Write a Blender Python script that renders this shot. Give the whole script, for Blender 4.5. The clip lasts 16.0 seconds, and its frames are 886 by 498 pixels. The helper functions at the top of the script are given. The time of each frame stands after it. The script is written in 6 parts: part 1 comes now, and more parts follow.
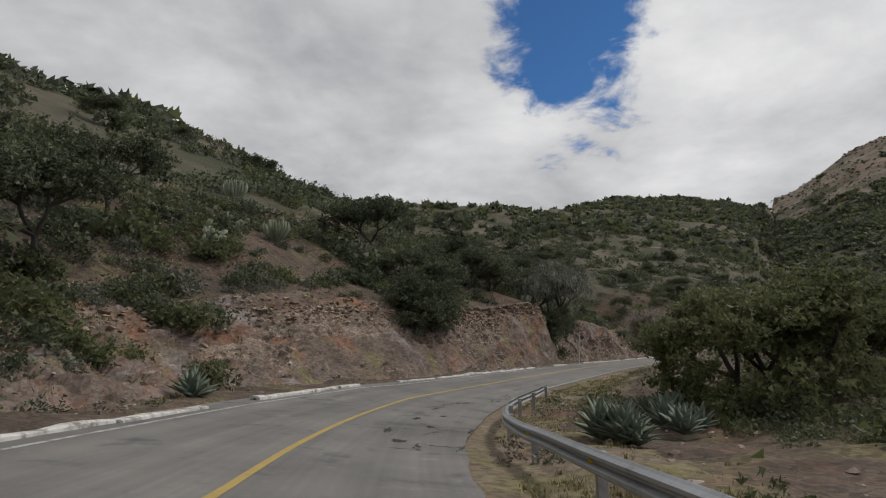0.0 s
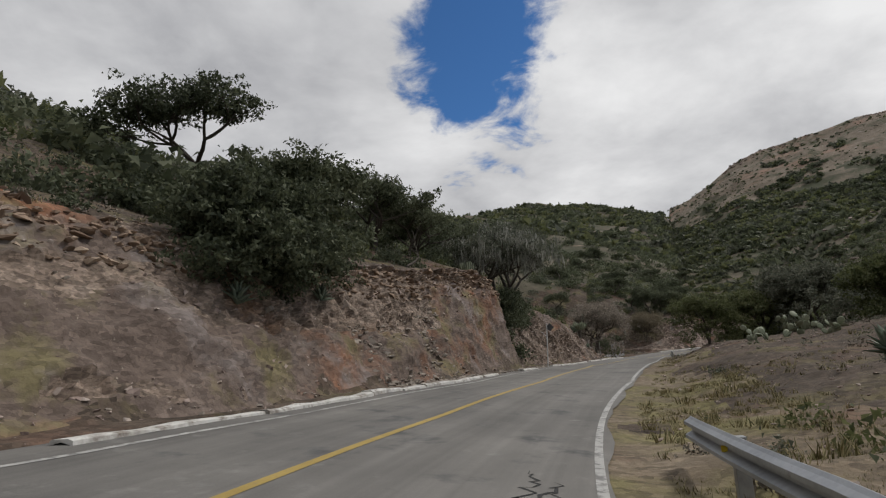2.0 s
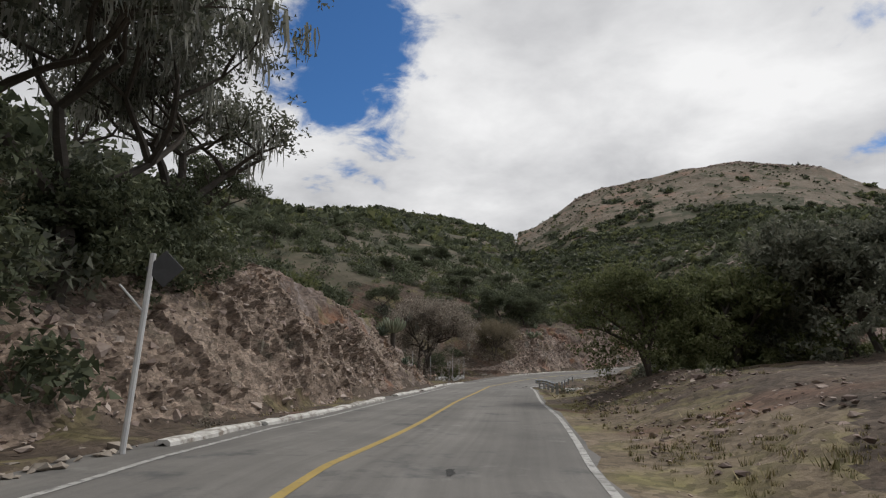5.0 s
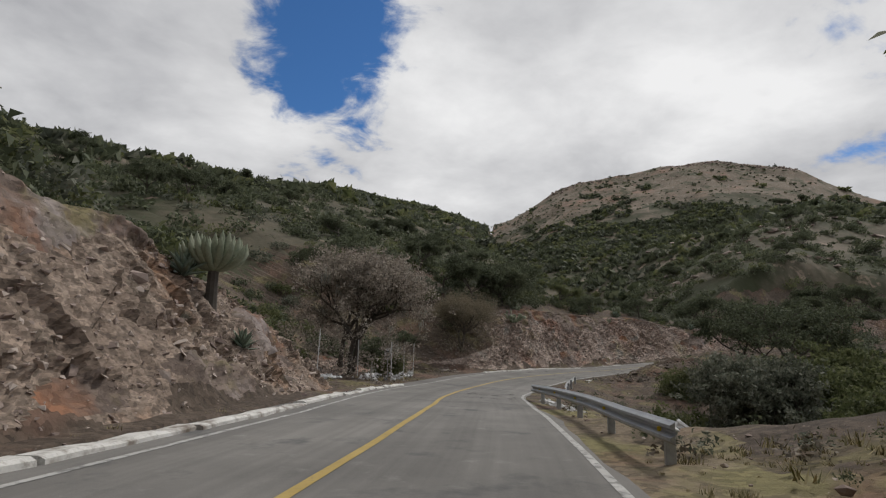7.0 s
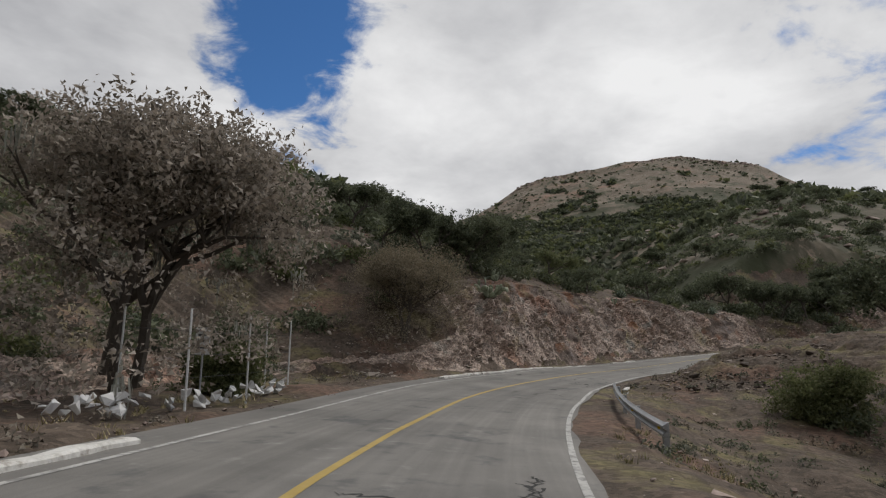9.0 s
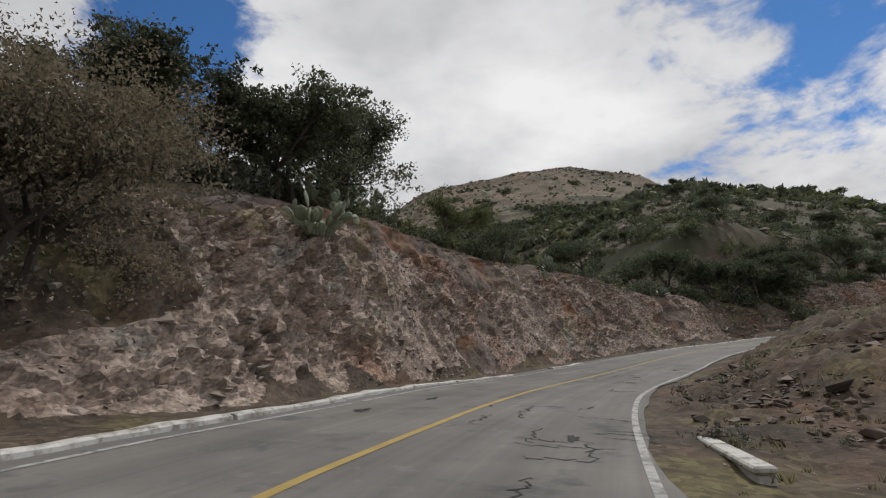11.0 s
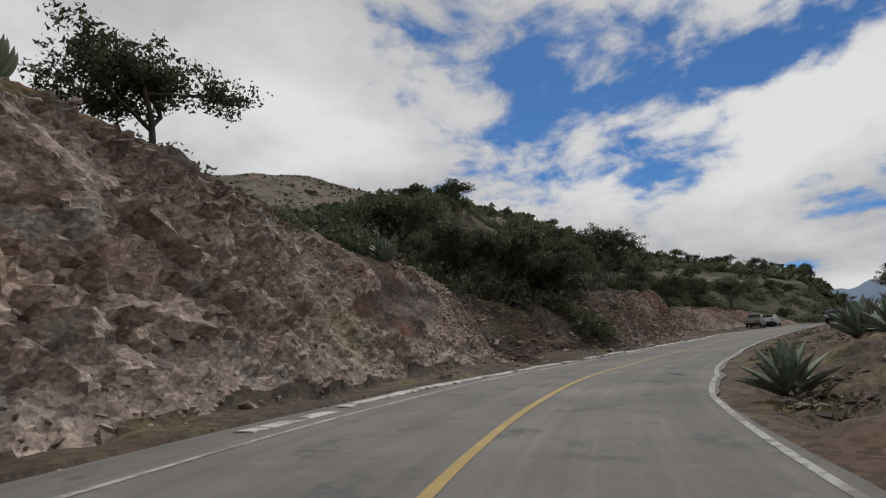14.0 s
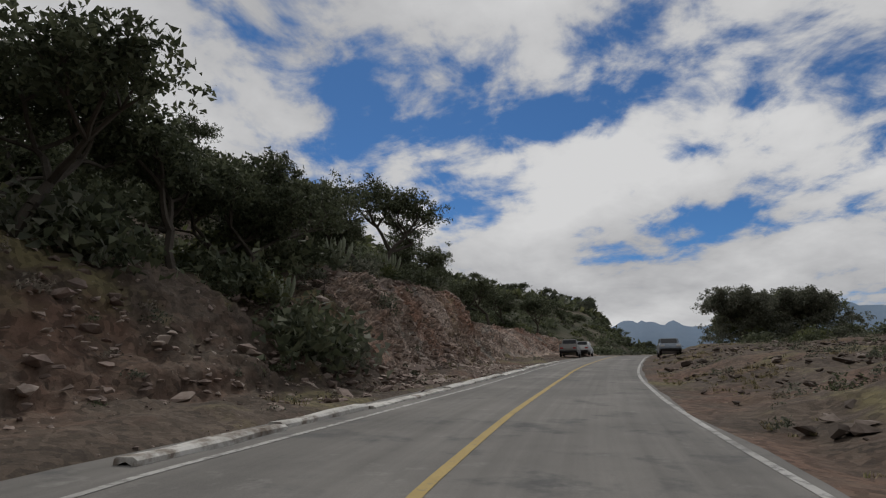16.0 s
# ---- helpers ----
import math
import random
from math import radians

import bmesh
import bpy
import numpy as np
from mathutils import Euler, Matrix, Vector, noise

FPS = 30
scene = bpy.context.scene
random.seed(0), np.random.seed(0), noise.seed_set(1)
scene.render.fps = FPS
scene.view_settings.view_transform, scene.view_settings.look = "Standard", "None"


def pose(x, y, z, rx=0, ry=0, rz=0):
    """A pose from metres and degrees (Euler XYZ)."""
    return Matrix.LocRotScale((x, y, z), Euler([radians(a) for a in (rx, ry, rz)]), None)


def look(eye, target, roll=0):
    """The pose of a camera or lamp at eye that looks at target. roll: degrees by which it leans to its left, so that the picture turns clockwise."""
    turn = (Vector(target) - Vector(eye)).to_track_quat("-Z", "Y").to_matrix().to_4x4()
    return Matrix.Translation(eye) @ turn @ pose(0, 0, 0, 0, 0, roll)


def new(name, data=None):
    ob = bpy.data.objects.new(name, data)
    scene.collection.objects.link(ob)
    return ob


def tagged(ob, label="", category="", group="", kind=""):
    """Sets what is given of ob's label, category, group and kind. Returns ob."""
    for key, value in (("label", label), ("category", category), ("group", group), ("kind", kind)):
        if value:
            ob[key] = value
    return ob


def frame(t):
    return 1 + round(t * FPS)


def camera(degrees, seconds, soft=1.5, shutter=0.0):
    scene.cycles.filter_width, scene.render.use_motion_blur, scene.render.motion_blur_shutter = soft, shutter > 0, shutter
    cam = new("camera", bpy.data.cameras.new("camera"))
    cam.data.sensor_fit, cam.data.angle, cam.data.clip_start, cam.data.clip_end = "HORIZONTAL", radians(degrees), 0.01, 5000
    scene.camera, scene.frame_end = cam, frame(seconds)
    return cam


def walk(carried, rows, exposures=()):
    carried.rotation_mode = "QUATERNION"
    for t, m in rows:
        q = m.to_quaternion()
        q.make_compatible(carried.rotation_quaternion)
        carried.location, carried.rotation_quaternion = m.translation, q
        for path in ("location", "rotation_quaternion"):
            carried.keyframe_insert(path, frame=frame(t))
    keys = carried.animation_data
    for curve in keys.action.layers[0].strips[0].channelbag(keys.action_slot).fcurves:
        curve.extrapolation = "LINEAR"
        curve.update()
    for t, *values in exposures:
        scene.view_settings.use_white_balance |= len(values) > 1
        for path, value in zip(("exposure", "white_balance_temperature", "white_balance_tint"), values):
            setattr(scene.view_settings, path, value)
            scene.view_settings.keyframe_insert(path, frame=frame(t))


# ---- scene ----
cam = camera(74.0, 16.0, soft=1.2)
PATH = [
    (0, (0.000, 0.000, 1.350), (0.041, 9.871, 2.949), -0.64),
    (0.5, (-0.324, 6.053, 0.955), (-0.123, 15.916, 2.590), -1.38),
    (1, (-0.201, 12.130, 0.626), (0.233, 21.980, 2.297), -2.04),
    (1.5, (0.383, 18.204, 0.353), (1.138, 28.027, 2.065), -2.69),
    (2, (1.350, 23.768, 0.156), (2.900, 33.476, 1.985), -3.50),
    (2.5, (2.841, 29.211, 0.128), (5.149, 38.750, 2.045), -3.58),
    (3, (4.739, 34.382, 0.142), (7.732, 43.721, 2.097), -3.20),
    (3.5, (7.118, 39.659, 0.232), (10.403, 48.898, 2.194), -2.50),
    (4, (9.788, 44.758, 0.306), (13.300, 53.914, 2.262), -1.75),
    (4.5, (12.667, 49.630, 0.372), (16.403, 58.700, 2.316), -0.98),
    (5, (15.610, 54.499, 0.414), (19.529, 63.495, 2.342), -0.24),
    (7.5, (30.027, 80.049, 0.204), (34.440, 88.844, 1.984), 1.55),
    (8, (33.025, 85.139, 0.225), (37.554, 93.882, 1.970), 1.87),
    (8.4, (35.467, 89.191, 0.195), (40.103, 97.879, 1.936), 1.59),
    (8.85, (38.328, 93.672, 0.078), (43.122, 102.265, 1.860), 0.78),
    (9.25, (40.981, 97.550, -0.058), (45.955, 106.027, 1.782), -0.17),
    (9.65, (43.748, 101.292, -0.190), (48.944, 109.621, 1.715), -1.12),
    (10.1, (47.009, 105.299, -0.286), (52.510, 113.416, 1.678), -1.93),
    (10.5, (50.050, 108.642, -0.287), (55.873, 116.525, 1.702), -2.21),
    (11, (53.939, 112.677, -0.222), (60.186, 120.226, 1.775), -2.49),
    (11.5, (58.019, 116.320, -0.079), (64.788, 123.407, 1.910), -2.69),
    (12, (62.524, 119.780, 0.063), (69.819, 126.328, 2.039), -3.15),
    (12.5, (67.374, 122.869, 0.182), (75.162, 128.826, 2.146), -3.43),
    (13, (72.524, 125.479, 0.336), (80.725, 130.857, 2.290), -3.03),
    (13.5, (78.208, 128.009, 0.583), (86.780, 132.752, 2.588), -2.65),
    (14, (83.915, 130.014, 0.949), (92.827, 134.038, 3.044), -1.67),
    (14.5, (89.873, 131.129, 1.346), (99.064, 134.432, 3.495), -0.71),
    (15, (95.958, 132.005, 1.653), (105.391, 134.461, 3.887), -0.62),
    (15.5, (102.119, 132.378, 1.947), (111.711, 134.001, 4.262), -0.38),
    (16, (108.334, 132.293, 2.254), (118.011, 133.170, 4.620), 0.04),
]
walk(cam, [(t, look(eye, target, roll)) for t, eye, target, roll in PATH], exposures=[(0, -0.1), (2.5, -0.06), (4, 0.04), (5, 0.04), (8, -0.05), (11.5, -0.03), (12.5, -0.04), (13.5, -0.18), (14.5, -0.32), (16, -0.45)])


def aim(az, el):
    """Unit vector for an azimuth (left of +y) and an elevation, in degrees."""
    a, e = radians(az), radians(el)
    return Vector((-math.sin(a) * math.cos(e), math.cos(a) * math.cos(e), math.sin(e)))


# ---- world and sun ----
SUN_AZ, SUN_EL = -74.0, 50.0
world = bpy.data.worlds.new("sky")
scene.world = world
world.use_nodes = True
wt = world.node_tree
wt.nodes.clear()


def wn(kind, **sets):
    n = wt.nodes.new(kind)
    for k, v in sets.items():
        n.inputs[k.replace("_", " ")].default_value = v
    return n


def wmath(op, a, b=None, clamp=False):
    n = wt.nodes.new("ShaderNodeMath")
    n.operation, n.use_clamp = op, clamp
    for i, v in enumerate((a, b)):
        if v is None:
            continue
        if isinstance(v, (int, float)):
            n.inputs[i].default_value = v
        else:
            wt.links.new(v, n.inputs[i])
    return n.outputs[0]


def wdot(vec, d):
    n = wt.nodes.new("ShaderNodeVectorMath")
    n.operation = "DOT_PRODUCT"
    wt.links.new(vec, n.inputs[0])
    n.inputs[1].default_value = d
    return n.outputs["Value"]


def wramp(v, lo, hi):
    n = wt.nodes.new("ShaderNodeMapRange")
    n.interpolation_type = "SMOOTHSTEP"
    wt.links.new(v, n.inputs["Value"])
    n.inputs["From Min"].default_value, n.inputs["From Max"].default_value = lo, hi
    return n.outputs["Result"]


def wnoise(vec, scale, detail, rough, distortion=0.0):
    n = wn("ShaderNodeTexNoise", Scale=scale, Detail=detail, Roughness=rough, Distortion=distortion)
    wt.links.new(vec, n.inputs["Vector"])
    return n.outputs["Fac"]


sky_dir = wt.nodes.new("ShaderNodeTexCoord").outputs["Generated"]
sep = wt.nodes.new("ShaderNodeSeparateXYZ")
wt.links.new(sky_dir, sep.inputs[0])
up = wmath("ADD", wmath("MAXIMUM", sep.outputs["Z"], 0.0), 0.22)
flat = wt.nodes.new("ShaderNodeCombineXYZ")
wt.links.new(wmath("DIVIDE", sep.outputs["X"], up), flat.inputs["X"])
wt.links.new(wmath("DIVIDE", sep.outputs["Y"], up), flat.inputs["Y"])
deck = flat.outputs[0]
billow = wnoise(deck, 1.7, 7.0, 0.58, 0.25)
wisps = wnoise(deck, 5.5, 6.0, 0.6, 0.4)
shade = wnoise(deck, 0.9, 5.0, 0.55)

# the gap of blue in the cloud deck ahead
gap = aim(-13.5, 31)
side, rise = aim(-103.5, 0), aim(-13.5, 121)
gu = wmath("DIVIDE", wdot(sky_dir, side), 0.11)
gv = wmath("DIVIDE", wdot(sky_dir, rise), 0.165)
ring = wmath("SQRT", wmath("ADD", wmath("MULTIPLY", gu, gu), wmath("MULTIPLY", gv, gv)))
ring = wmath("ADD", ring, wmath("ADD", wmath("MULTIPLY", wmath("SUBTRACT", wisps, 0.5), 2.6), wmath("MULTIPLY", wmath("SUBTRACT", billow, 0.5), 2.0)))
ring = wmath("ADD", ring, wmath("SUBTRACT", 1.0, wramp(wdot(sky_dir, gap), 0.6, 0.9)))
blue_gap = wmath("SUBTRACT", 1.0, wramp(ring, 0.62, 1.25))
# the broken sky past the road's end
east = wramp(wdot(sky_dir, aim(-109.5, 20)), 0.35, 0.88)
cover = wmath("ADD", wmath("MULTIPLY", billow, 0.72), wmath("MULTIPLY", wisps, 0.28))
cover = wmath("ADD", cover, wmath("MULTIPLY", wmath("SUBTRACT", 1.0, wramp(sep.outputs["Z"], 0.16, 0.30)), 0.10))
broken = wmath("SUBTRACT", 1.0, wramp(wmath("ADD", cover, wmath("MULTIPLY", wmath("SUBTRACT", 1.0, east), 0.35)), 0.445, 0.55))
blue = wmath("MAXIMUM", blue_gap, broken, True)

sky = wt.nodes.new("ShaderNodeTexSky")
sky.sky_type, sky.sun_disc = "NISHITA", False
sky.sun_elevation, sky.sun_rotation = radians(SUN_EL), radians(-SUN_AZ)
sky.altitude, sky.dust_density = 1900, 0.4
sky_back = wn("ShaderNodeBackground", Strength=0.075)
tint = wt.nodes.new("ShaderNodeMixRGB")
tint.blend_type = "MULTIPLY"
tint.inputs["Fac"].default_value = 1.0
tint.inputs["Color2"].default_value = (0.52, 0.90, 1.25, 1)
wt.links.new(sky.outputs[0], tint.inputs["Color1"])
wt.links.new(tint.outputs[0], sky_back.inputs["Color"])
tone = wt.nodes.new("ShaderNodeValToRGB")
tone.color_ramp.elements[0].position, tone.color_ramp.elements[0].color = 0.36, (0.34, 0.345, 0.37, 1)
tone.color_ramp.elements[1].position, tone.color_ramp.elements[1].color = 0.68, (0.88, 0.88, 0.885, 1)
glow = wramp(wdot(sky_dir, aim(-34, 26)), 0.84, 1.0)
lit = wmath("ADD", wmath("MULTIPLY", shade, 0.55), wmath("MULTIPLY", billow, 0.45))
lit = wmath("ADD", lit, wmath("MULTIPLY", wmath("SUBTRACT", wisps, 0.5), 0.12))
lit = wmath("SUBTRACT", lit, wmath("MULTIPLY", wramp(wdot(sky_dir, aim(20, 15)), 0.55, 1.0), 0.010))
lit = wmath("ADD", lit, wmath("ADD", wmath("MULTIPLY", glow, 0.085), wmath("MULTIPLY", east, 0.05)))
wt.links.new(lit, tone.inputs["Fac"])
cloud_back = wn("ShaderNodeBackground", Strength=1.0)
wt.links.new(tone.outputs["Color"], cloud_back.inputs["Color"])
mix = wt.nodes.new("ShaderNodeMixShader")
wt.links.new(blue, mix.inputs[0])
wt.links.new(cloud_back.outputs[0], mix.inputs[1])
wt.links.new(sky_back.outputs[0], mix.inputs[2])
wt.links.new(mix.outputs[0], wt.nodes.new("ShaderNodeOutputWorld").inputs["Surface"])

sun = bpy.data.lights.new("sun", "SUN")
sun.energy, sun.angle, sun.color = 1.9, radians(10), (1.0, 0.95, 0.88)
new("sun", sun).matrix_world = look((0, 0, 0), -aim(SUN_AZ, SUN_EL))


# ---- materials ----
def material(name, stops, scale=3.0, fine=40.0, bump=0.3, rough=0.9, metal=0.0, island=0.0, spot=None, depth=0.05, translucent=0.0):
    """stops: colours from dark to light, spread over a noise at two scales. island: variation from piece to piece. spot: (colour, scale, low, high)."""
    m = bpy.data.materials.new(name)
    m.use_nodes = True
    t = m.node_tree
    b = t.nodes["Principled BSDF"]
    b.inputs["Roughness"].default_value, b.inputs["Metallic"].default_value = rough, metal
    b.inputs["Specular IOR Level"].default_value = 0.25 if metal == 0 else 0.5
    pos = t.nodes.new("ShaderNodeTexCoord").outputs["Object"]

    def noi(s, det=6.0, r=0.6):
        n = t.nodes.new("ShaderNodeTexNoise")
        n.inputs["Scale"].default_value, n.inputs["Detail"].default_value, n.inputs["Roughness"].default_value = s, det, r
        t.links.new(pos, n.inputs["Vector"])
        return n.outputs["Fac"]

    def mth(op, a, c):
        n = t.nodes.new("ShaderNodeMath")
        n.operation = op
        for i, v in enumerate((a, c)):
            if isinstance(v, (int, float)):
                n.inputs[i].default_value = v
            else:
                t.links.new(v, n.inputs[i])
        return n.outputs[0]

    wide, grain = noi(scale), noi(fine)
    v = mth("ADD", mth("MULTIPLY", wide, 0.65), mth("MULTIPLY", grain, 0.35))
    if island:
        geo = t.nodes.new("ShaderNodeNewGeometry").outputs["Random Per Island"]
        v = mth("ADD", v, mth("MULTIPLY", mth("SUBTRACT", geo, 0.5), island))
        ob = t.nodes.new("ShaderNodeObjectInfo").outputs["Random"]
        v = mth("ADD", v, mth("MULTIPLY", mth("SUBTRACT", ob, 0.5), island * 0.4))
    ramp = t.nodes.new("ShaderNodeValToRGB")
    e = ramp.color_ramp.elements
    while len(e) < len(stops):
        e.new(0.5)
    for i, c in enumerate(stops):
        e[i].position = 0.3 + 0.4 * i / max(1, len(stops) - 1)
        e[i].color = (*c, 1)
    t.links.new(v, ramp.inputs["Fac"])
    col = ramp.outputs["Color"]
    for c, s, lo, hi in spot or ():
        mr = t.nodes.new("ShaderNodeMapRange")
        t.links.new(noi(s, 5.0, 0.65), mr.inputs["Value"])
        mr.inputs["From Min"].default_value, mr.inputs["From Max"].default_value = lo, hi
        mx = t.nodes.new("ShaderNodeMixRGB")
        t.links.new(mr.outputs["Result"], mx.inputs["Fac"])
        t.links.new(col, mx.inputs["Color1"])
        mx.inputs["Color2"].default_value = (*c, 1)
        col = mx.outputs["Color"]
    t.links.new(col, b.inputs["Base Color"])
    if bump:
        bp = t.nodes.new("ShaderNodeBump")
        bp.inputs["Strength"].default_value, bp.inputs["Distance"].default_value = bump, depth
        t.links.new(v, bp.inputs["Height"])
        t.links.new(bp.outputs["Normal"], b.inputs["Normal"])
    if translucent:
        tr = t.nodes.new("ShaderNodeBsdfTranslucent")
        t.links.new(col, tr.inputs["Color"])
        ms = t.nodes.new("ShaderNodeMixShader")
        ms.inputs[0].default_value = translucent
        t.links.new(b.outputs[0], ms.inputs[1])
        t.links.new(tr.outputs[0], ms.inputs[2])
        t.links.new(ms.outputs[0], t.nodes["Material Output"].inputs["Surface"])
    return m


def cells(m, scale, low, high, relief=0.0, stretch=(1.0, 1.0, 1.0)):
    """Block-to-block variation of colour and relief, for broken rock and gravel."""
    t = m.node_tree
    b = t.nodes["Principled BSDF"]
    mp = t.nodes.new("ShaderNodeMapping")
    mp.inputs["Scale"].default_value = stretch
    t.links.new(t.nodes.new("ShaderNodeTexCoord").outputs["Object"], mp.inputs["Vector"])
    warp = t.nodes.new("ShaderNodeTexNoise")
    warp.inputs["Scale"].default_value = scale * 0.8
    t.links.new(mp.outputs[0], warp.inputs["Vector"])
    ad = t.nodes.new("ShaderNodeMixRGB")
    ad.blend_type = "LINEAR_LIGHT"
    ad.inputs["Fac"].default_value = 0.35 / scale
    t.links.new(mp.outputs[0], ad.inputs["Color1"])
    t.links.new(warp.outputs["Color"], ad.inputs["Color2"])
    vo = t.nodes.new("ShaderNodeTexVoronoi")
    vo.inputs["Scale"].default_value = scale
    t.links.new(ad.outputs[0], vo.inputs["Vector"])
    sp = t.nodes.new("ShaderNodeSeparateColor")
    t.links.new(vo.outputs["Color"], sp.inputs[0])
    mr = t.nodes.new("ShaderNodeMapRange")
    mr.inputs["To Min"].default_value, mr.inputs["To Max"].default_value = low, high
    t.links.new(sp.outputs[0], mr.inputs["Value"])
    old = b.inputs["Base Color"].links[0].from_socket
    mx = t.nodes.new("ShaderNodeMixRGB")
    mx.blend_type = "MULTIPLY"
    mx.inputs["Fac"].default_value = 1.0
    t.links.new(old, mx.inputs["Color1"])
    t.links.new(mr.outputs["Result"], mx.inputs["Color2"])
    t.links.new(mx.outputs[0], b.inputs["Base Color"])
    if relief:
        bp = t.nodes.new("ShaderNodeBump")
        bp.inputs["Strength"].default_value, bp.inputs["Distance"].default_value = 1.0, relief
        t.links.new(sp.outputs[1], bp.inputs["Height"])
        if b.inputs["Normal"].links:
            t.links.new(b.inputs["Normal"].links[0].from_socket, bp.inputs["Normal"])
        t.links.new(bp.outputs["Normal"], b.inputs["Normal"])
    return m


def streaks(m):
    """Long faint wear bands along the driving direction, from the sheet's own coordinates (metres along, metres across)."""
    t = m.node_tree
    b = t.nodes["Principled BSDF"]
    col = b.inputs["Base Color"].links[0].from_socket
    uv = t.nodes.new("ShaderNodeUVMap").outputs[0]
    for sc, lo, hi in (((0.03, 1.3, 1), 0.84, 1.14), ((0.10, 7.0, 1), 0.92, 1.08)):
        mp = t.nodes.new("ShaderNodeMapping")
        mp.inputs["Scale"].default_value = sc
        t.links.new(uv, mp.inputs["Vector"])
        n = t.nodes.new("ShaderNodeTexNoise")
        n.inputs["Scale"].default_value, n.inputs["Detail"].default_value = 1.0, 3.0
        t.links.new(mp.outputs[0], n.inputs["Vector"])
        mr = t.nodes.new("ShaderNodeMapRange")
        for k, v in (("From Min", 0.3), ("From Max", 0.7), ("To Min", lo), ("To Max", hi)):
            mr.inputs[k].default_value = v
        t.links.new(n.outputs["Fac"], mr.inputs["Value"])
        mx = t.nodes.new("ShaderNodeMixRGB")
        mx.blend_type = "MULTIPLY"
        mx.inputs["Fac"].default_value = 1.0
        t.links.new(col, mx.inputs["Color1"])
        t.links.new(mr.outputs["Result"], mx.inputs["Color2"])
        col = mx.outputs[0]
    t.links.new(col, b.inputs["Base Color"])


ASPHALT = material("worn_asphalt", [(0.113, 0.109, 0.103), (0.170, 0.163, 0.152), (0.226, 0.216, 0.20)], 0.35, 60, 0.25, 0.85, depth=0.01,
                   spot=[((0.095, 0.095, 0.095), 0.8, 0.56, 0.70), ((0.23, 0.225, 0.21), 1.7, 0.60, 0.75)])
PATCH = material("black_patching_asphalt", [(0.035, 0.035, 0.035), (0.06, 0.06, 0.058)], 2, 50, 0.5, 0.9, depth=0.02)
streaks(ASPHALT)
YELLOW = material("worn_yellow_paint", [(0.32, 0.23, 0.07), (0.45, 0.33, 0.11)], 1.5, 25, 0.2, 0.7, depth=0.005, spot=[((0.2, 0.18, 0.12), 9, 0.58, 0.72)])
WHITE = material("worn_white_paint", [(0.34, 0.335, 0.32), (0.52, 0.515, 0.495)], 1.5, 25, 0.2, 0.75, depth=0.005, spot=[((0.19, 0.187, 0.18), 6, 0.48, 0.62), ((0.2, 0.195, 0.185), 0.6, 0.54, 0.66)])
CONCRETE = material("whitewashed_concrete", [(0.38, 0.37, 0.34), (0.58, 0.57, 0.54), (0.70, 0.69, 0.66)], 1.2, 22, 0.5, 0.9, depth=0.02, spot=[((0.22, 0.19, 0.16), 3, 0.50, 0.66), ((0.15, 0.12, 0.095), 0.8, 0.56, 0.70)])
SOIL = material("dry_stony_soil", [(0.045, 0.035, 0.027), (0.085, 0.065, 0.05), (0.14, 0.109, 0.084)], 0.5, 14, 0.8, 0.95, depth=0.08,
                spot=[((0.135, 0.115, 0.06), 0.35, 0.52, 0.64), ((0.13, 0.082, 0.06), 0.22, 0.52, 0.66), ((0.30, 0.265, 0.23), 9, 0.66, 0.74)])
cells(SOIL, 7, 0.65, 1.35, 0.03)
TAN = material("tan_grassy_soil", [(0.095, 0.075, 0.052), (0.165, 0.13, 0.09), (0.24, 0.195, 0.145)], 0.5, 14, 0.8, 0.95, depth=0.08,
               spot=[((0.175, 0.155, 0.075), 0.30, 0.48, 0.60), ((0.17, 0.10, 0.07), 0.22, 0.54, 0.66), ((0.33, 0.29, 0.25), 9, 0.66, 0.74)])
cells(TAN, 7, 0.68, 1.32, 0.03)
ROCK = material("pink_brown_cut_rock", [(0.175, 0.132, 0.107), (0.32, 0.252, 0.21), (0.435, 0.362, 0.312)], 0.8, 7, 0.8, 0.95, depth=0.06,
                spot=[((0.275, 0.165, 0.12), 0.18, 0.50, 0.68), ((0.30, 0.245, 0.15), 0.27, 0.59, 0.72), ((0.27, 0.255, 0.225), 0.5, 0.56, 0.68)])
cells(ROCK, 3.6, 0.70, 1.32, 0.06, (1.0, 1.0, 1.7))
cells(ROCK, 12.0, 0.62, 1.42, 0.04, (1.0, 1.0, 1.5))
BROWN_ROCK = material("brown_bedded_rock", [(0.115, 0.086, 0.067), (0.21, 0.162, 0.128), (0.30, 0.242, 0.197)], 0.8, 7, 0.8, 0.95, depth=0.06,
                      spot=[((0.22, 0.13, 0.08), 0.3, 0.55, 0.68), ((0.12, 0.11, 0.085), 0.6, 0.58, 0.70)])
cells(BROWN_ROCK, 3.6, 0.65, 1.38, 0.06, (1.0, 1.0, 2.2))
cells(BROWN_ROCK, 11.0, 0.70, 1.34, 0.03, (1.0, 1.0, 2.0))
EARTH = material("brown_earth_cut", [(0.085, 0.064, 0.053), (0.145, 0.111, 0.092), (0.215, 0.172, 0.147)], 0.45, 9, 0.9, 0.97, depth=0.10,
                 spot=[((0.23, 0.115, 0.068), 0.22, 0.50, 0.63), ((0.17, 0.145, 0.08), 0.4, 0.53, 0.65), ((0.24, 0.205, 0.19), 0.33, 0.53, 0.65), ((0.36, 0.31, 0.25), 5, 0.66, 0.73)])
cells(EARTH, 6, 0.72, 1.28, 0.04, (1.0, 1.0, 1.9))
